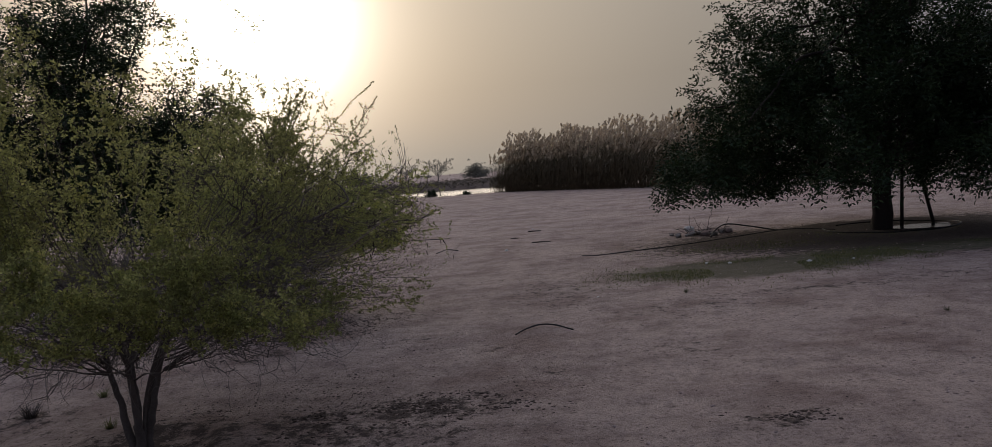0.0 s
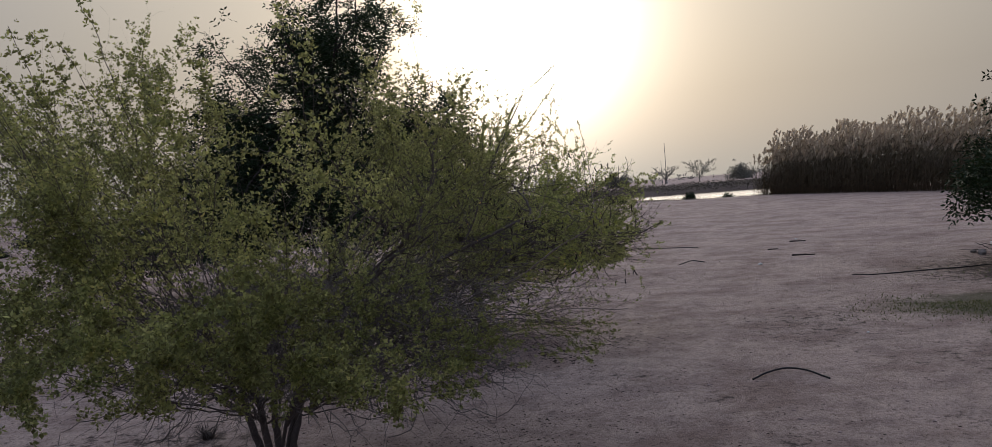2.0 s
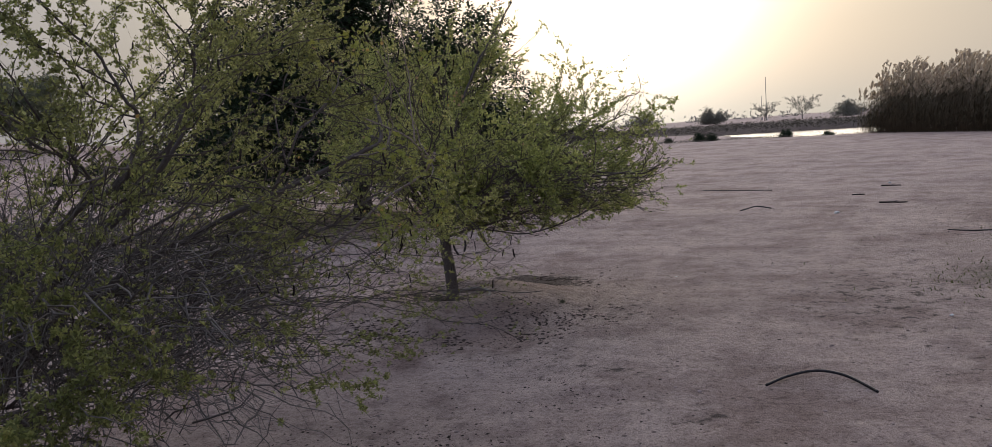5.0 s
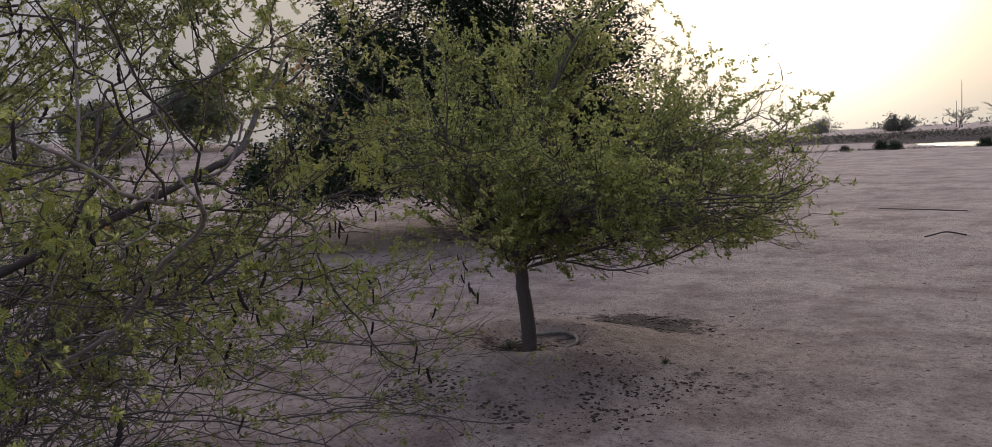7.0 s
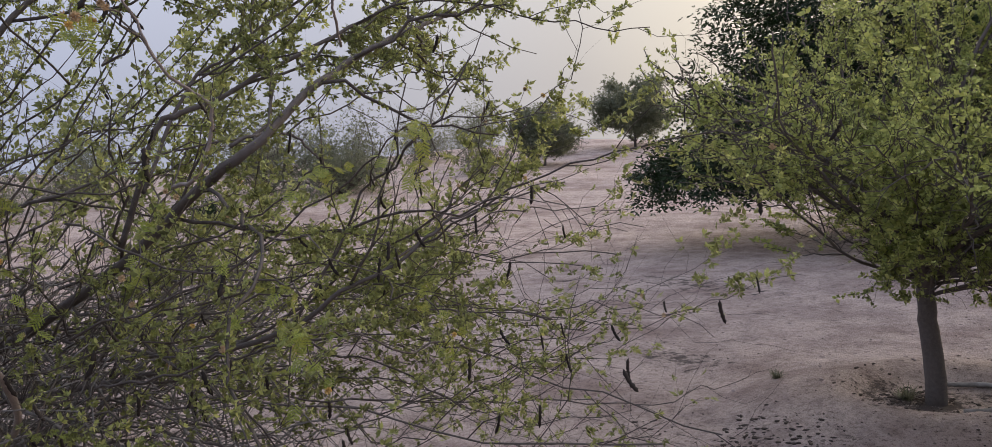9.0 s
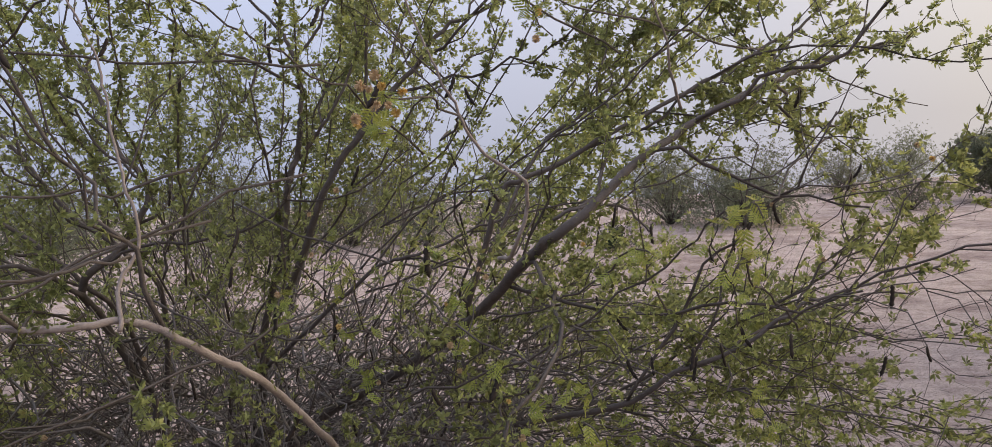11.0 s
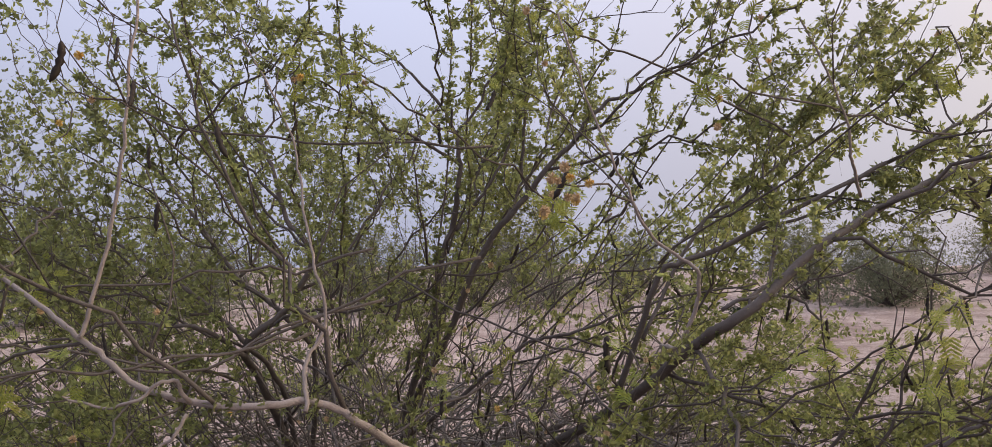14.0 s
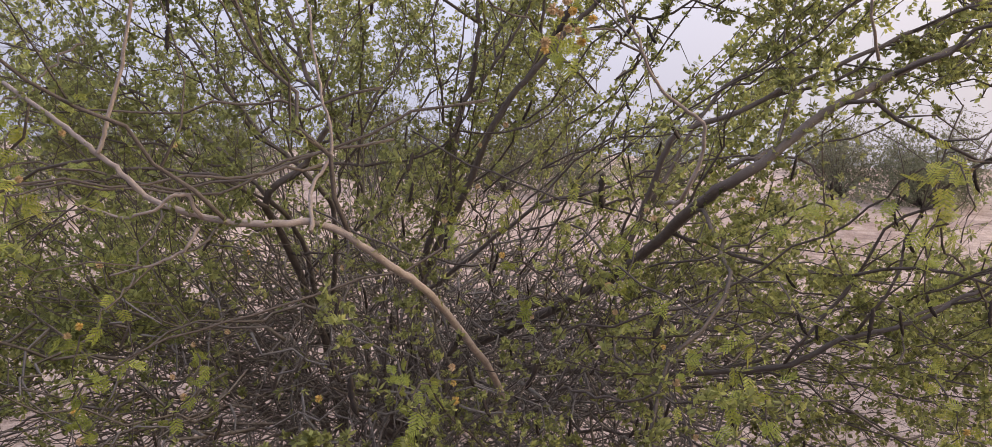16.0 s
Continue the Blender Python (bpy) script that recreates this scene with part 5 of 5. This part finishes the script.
puddle = tagged(mesh_object("puddle", [(9.6 + 0.75 * math.cos(a) * (1 + 0.15 * math.sin(3 * a)), 15.95 + 0.42 * math.sin(a), on_ground(9.6, 15.95) + 0.012) for a in np.linspace(0, 2 * math.pi, 28, endpoint=False)],
                                        [tuple(range(28))], MAT_WATER), "shallow bright puddle in the tree's basin", "water", kind="structure")


def build_stick(x, y, turn, length, seed):
    rng = np.random.default_rng(seed)
    d = np.array([math.cos(radians(turn)), math.sin(radians(turn)), 0])
    pts = [np.array([x, y, 0]) + d * length * s + rng.normal(0, 0.018, 3) * length for s in np.linspace(-0.5, 0.5, 5)]
    pts = [(p[0], p[1], on_ground(p[0], p[1]) + 0.014) for p in pts]
    line = spline(pts, 3)
    stick = new("stick")
    tagged(stick, "short dark dead stick lying on the sand", "stick", group="sticks on the sand")
    tube_object("shaft", [(line, np.linspace(0.016, 0.009, len(line)))], 6, MAT_DARK_BARK, stick)
    side = np.array(line[len(line) // 2])
    tube_object("side_twig", [([side, side + d * 0.06 + np.array([-d[1], d[0], 0]) * 0.07 + np.array([0, 0, 0.02])], [0.007, 0.004])], 5, MAT_DARK_BARK, stick)


for k, (x, y, turn, length) in enumerate(((2.15, 20.95, 20, 0.22), (2.72, 22.7, 5, 0.36), (2.70, 19.38, -8, 0.42))):
    build_stick(x, y, turn, length, 400 + k)


def stone_mesh(seed, squash):
    rng = np.random.default_rng(seed)
    bm = bmesh.new()
    bmesh.ops.create_icosphere(bm, subdivisions=1, radius=1.0)
    for v in bm.verts:
        v.co *= rng.uniform(0.7, 1.15)
        v.co.z *= squash
    me = bpy.data.meshes.new("lump")
    bm.to_mesh(me)
    bm.free()
    V = np.array([v.co for v in me.vertices])
    F = [tuple(p.vertices) for p in me.polygons]
    bpy.data.meshes.remove(me)
    return V, F


def scatter(name, label, category, places, sizes, mat, squash, seed):
    """Many small lumps joined into one sheet of litter."""
    rng = np.random.default_rng(seed)
    shapes = [stone_mesh(seed + k, squash) for k in range(4)]
    VV, FF, n = [], [], 0
    for k, ((x, y), s) in enumerate(zip(places, sizes)):
        V, F = shapes[k % 4]
        a = rng.uniform(0, 2 * math.pi)
        st = rng.uniform(0.6, 1.6)
        c, d = math.cos(a), math.sin(a)
        W = V * s * np.array([st, 1 / st, 1])
        W = np.stack([W[:, 0] * c - W[:, 1] * d + x, W[:, 0] * d + W[:, 1] * c + y, W[:, 2] + on_ground(x, y) + s * squash * 0.35], axis=1)
        VV.append(W); FF += [tuple(i + n for i in f) for f in F]; n += len(V)
    return tagged(mesh_object(name, np.concatenate(VV), FF, mat), label, category, kind="stuff")


def spread(n, cx, cy, sx, sy, seed):
    rng = np.random.default_rng(seed)
    return np.stack([rng.normal(cx, sx, n), rng.normal(cy, sy, n)], axis=1)


rng_l = np.random.default_rng(99)
wide = np.stack([rng_l.uniform(-7, 9, 10000), 2.5 + 17 * rng_l.random(10000) ** 1.35], axis=1)
wide = wide[value_noise(wide[:, 0] * 1.4, wide[:, 1] * 1.4, 41) + 0.7 * value_noise(wide[:, 0] * 5.1, wide[:, 1] * 5.1, 42) + 0.25 * rng_l.random(len(wide)) > 0.08]
scatter("soil_clods", "small clods and pebbles strewn over the sand", "clods", wide, 0.003 + 0.015 * rng_l.random(len(wide)) ** 4, MAT_CLOD, 0.55, 101)
dark_places = np.concatenate([spread(420, -0.80, 12.25, 0.35, 0.2, 1), spread(260, -1.05, 10.85, 0.26, 0.2, 2), spread(600, 0.9, 6.55, 0.5, 0.35, 3), spread(240, 0.0, 10.5, 0.5, 0.35, 4), spread(160, -3.0, 10.65, 0.35, 0.18, 5),
                              spread(260, -1.0, 9.75, 0.8, 0.25, 6), spread(200, 3.45, 6.05, 0.14, 0.07, 7), spread(420, 8.6, 15.9, 1.2, 0.9, 8), spread(500, -0.6, 6.9, 0.9, 0.6, 9), spread(320, 0.6, 8.6, 0.9, 0.8, 10), spread(1100, 1.15, 6.8, 0.5, 0.25, 14), spread(600, -0.2, 7.1, 0.6, 0.3, 24), spread(420, 0.5, 7.7, 0.4, 0.35, 25), spread(260, 0.7, 8.8, 0.25, 0.4, 26), spread(400, 1.6, 7.6, 1.0, 0.5, 15), spread(260, -0.2, 9.5, 0.9, 0.2, 16), spread(200, 0.3, 10.6, 0.2, 0.5, 18),
                              np.stack([rng_l.uniform(-5, 8, 2600), 4 + 15 * rng_l.random(2600) ** 1.3], axis=1)])
drift = value_noise(dark_places[:, 0] * 2.3, dark_places[:, 1] * 2.3, 43) + 0.8 * value_noise(dark_places[:, 0] * 7.0, dark_places[:, 1] * 7.0, 44)
dark_places = dark_places[drift + 0.5 * rng_l.random(len(drift)) > 0.12]
scatter("leaf_litter", "dark dry leaves, pods and crumbs in drifts", "litter", dark_places, 0.003 + 0.008 * rng_l.random(len(dark_places)) ** 3, MAT_LITTER, 0.4, 111)

rng_f = np.random.default_rng(121)
turn = np.radians(rng_f.uniform(-125, 10, 1500))
rim = 1.22 + rng_f.normal(0, 0.20, 1500) + 0.10 * np.sin(turn * 5)
fallen = np.concatenate([np.stack([TREE_B[0] + rim * np.cos(turn), TREE_B[1] + rim * np.sin(turn)], axis=1), spread(420, -1.12, 10.78, 0.16, 0.13, 31), spread(700, -0.80, 12.25, 0.42, 0.22, 32), spread(700, 1.1, 6.75, 0.45, 0.22, 33), spread(300, 0.35, 6.5, 0.4, 0.3, 34), spread(240, 3.45, 5.95, 0.16, 0.07, 35)])
drift = value_noise(fallen[:, 0] * 4.1, fallen[:, 1] * 4.1, 45) + 0.5 * value_noise(fallen[:, 0] * 11.0, fallen[:, 1] * 11.0, 46)
fallen = fallen[drift + 0.4 * rng_f.random(len(drift)) > 0.20]
scatter("fallen_leaves", "dry brown leaves and pods drifted round the acacias", "litter", fallen, 0.005 + 0.013 * rng_f.random(len(fallen)) ** 2, MAT_LITTER, 0.35, 131)

for x, y, s in ((1.9, 17.97, 0.05), (2.7, 23.3, 0.045), (2.95, 11.16, 0.02), (5.2, 13.2, 0.04), (6.2, 12.7, 0.05), (4.9, 13.4, 0.03), (6.8, 12.6, 0.03), (0.6, 12.6, 0.015)):
    V, F = stone_mesh(int(x * 100), 0.5)
    V = V * s + np.array([x, y, on_ground(x, y) + s * 0.3])
    tagged(mesh_object("paper_scrap", V, F, MAT_WHITE), "crumpled white scrap lying on the sand", "litter", group="white scraps")
V, F = stone_mesh(7, 0.7)
tagged(mesh_object("plastic_bag", V * 0.13 + np.array([5.82, 18.4, on_ground(5.82, 18.4) + 0.12]), F, MAT_WHITE), "crumpled white plastic bag on the heap", "bag")
heap = new("rubbish_heap")
tagged(heap, "small heap of rubble and dead twigs", "heap")
heap.location = (6.05, 18.1, on_ground(6.05, 18.1))
rng_h = np.random.default_rng(17)
for k in range(16):
    V, F = stone_mesh(200 + k, 0.6)
    s = rng_h.uniform(0.05, 0.13)
    mesh_object("rubble", V * s + np.array([rng_h.normal(0, 0.28), rng_h.normal(0, 0.14), s * 0.4]), F, MAT_BLOCK if k % 2 else MAT_CLOD, heap)
tagged(tube_object("deadwood", [grow(np.array([rng_h.normal(0, 0.25), rng_h.normal(0, 0.1), 0.05]), rng_h.normal(0, 1, 3) * np.array([1, 1, 0.35]) + np.array([0, 0, 0.3]), rng_h.uniform(0.25, 0.6), 0.007, 0.003, 0.15, 0,
                                       lambda p: p[2] > 0, rng_h) for _ in range(30)], 4, MAT_TWIG, heap, "dry twigs"), kind="stuff")


def build_tussock(x, y, s, seed, mat):
    rng = np.random.default_rng(seed)
    z = on_ground(x, y)
    Q = []
    for _ in range(90):
        a = rng.uniform(0, 2 * math.pi)
        d = unit(np.array([math.cos(a), math.sin(a), rng.uniform(0.3, 1.6)]))
        f = unit(np.cross(d, [0, 0, 1])) * s * 0.03
        o = np.array([x, y, z]) + rng.normal(0, 0.12, 3) * s * np.array([1, 1, 0])
        L = s * rng.uniform(0.5, 1.0)
        Q.append([o - f, o + f, o + d * L + f * 0.3, o + d * L - f * 0.3])
    tagged(quads_object("weed", np.array(Q), mat), "small dry weed growing from the sand", "weed", group="weeds")


for k, (x, y, s, m) in enumerate(((-1.89, 10.55, 0.09, MAT_SHRUB), (-1.17, 10.80, 0.11, MAT_SHRUB), (-0.02, 10.95, 0.06, MAT_SHRUB), (-2.1, 7.4, 0.16, MAT_TWIG), (-1.75, 7.9, 0.10, MAT_GRASS), (-1.2, 6.85, 0.10, MAT_GRASS),
                                  (4.0, 10.9, 0.07, MAT_SHRUB), (6.0, 8.7, 0.06, MAT_SHRUB))):
    build_tussock(x, y, s, 300 + k, m)


def build_turf():
    rng = np.random.default_rng(55)
    Q = []
    for cx, cy, rx, ry, n in ((5.2, 12.6, 1.5, 0.75, 7000), (8.0, 13.0, 2.3, 0.55, 6000), (6.5, 15.2, 1.8, 0.8, 1500)):
        for _ in range(n):
            x, y = rng.normal(cx, rx * 0.6), rng.normal(cy, ry * 0.6)
            if value_noise(np.array(x * 1.6), np.array(y * 1.6), 12) < -0.12:
                continue
            o = np.array([x, y, on_ground(x, y)])
            d = unit(np.array([rng.normal(0, 0.6), rng.normal(0, 0.6), 1.0]))
            f = unit(np.cross(d, rng.normal(0, 1, 3))) * 0.006
            L = rng.uniform(0.015, 0.04)
            Q.append([o - f, o + f, o + d * L + f * 0.2, o + d * L - f * 0.2])
    tagged(quads_object("turf", np.array(Q), MAT_GRASS), "thin patchy grass near the shade tree", "grass", kind="stuff")


build_turf()


def build_dyke_scrub():
    """Low scrub, paled for haze, that covers the dyke behind the pond and the pond's rim."""
    rng = np.random.default_rng(58)
    P, D, S = [], [], []
    for _ in range(8000):
        if rng.random() < 0.75:
            x, y, h, s = rng.uniform(-70, 24), rng.normal(106.5, 2.4), rng.uniform(0, 0.22), rng.uniform(0.12, 0.28)
        else:
            x, y, h, s = rng.uniform(-40, 8), rng.normal(66.5, 0.5), rng.uniform(0, 0.12), rng.uniform(0.06, 0.12)
        P.append((x, y, on_ground(x, y) + h)); D.append(rng.normal(0, 1, 3) + np.array([0, 0, 0.6])); S.append(s)
    tagged(quads_object("dyke_scrub", place_leaves(tuft_template(6, 9), np.array(P), np.array(D), np.array(S), rng), MAT_SCRUB), "low brownish scrub along the pond's rim and dyke", "scrub", kind="stuff")


build_dyke_scrub()
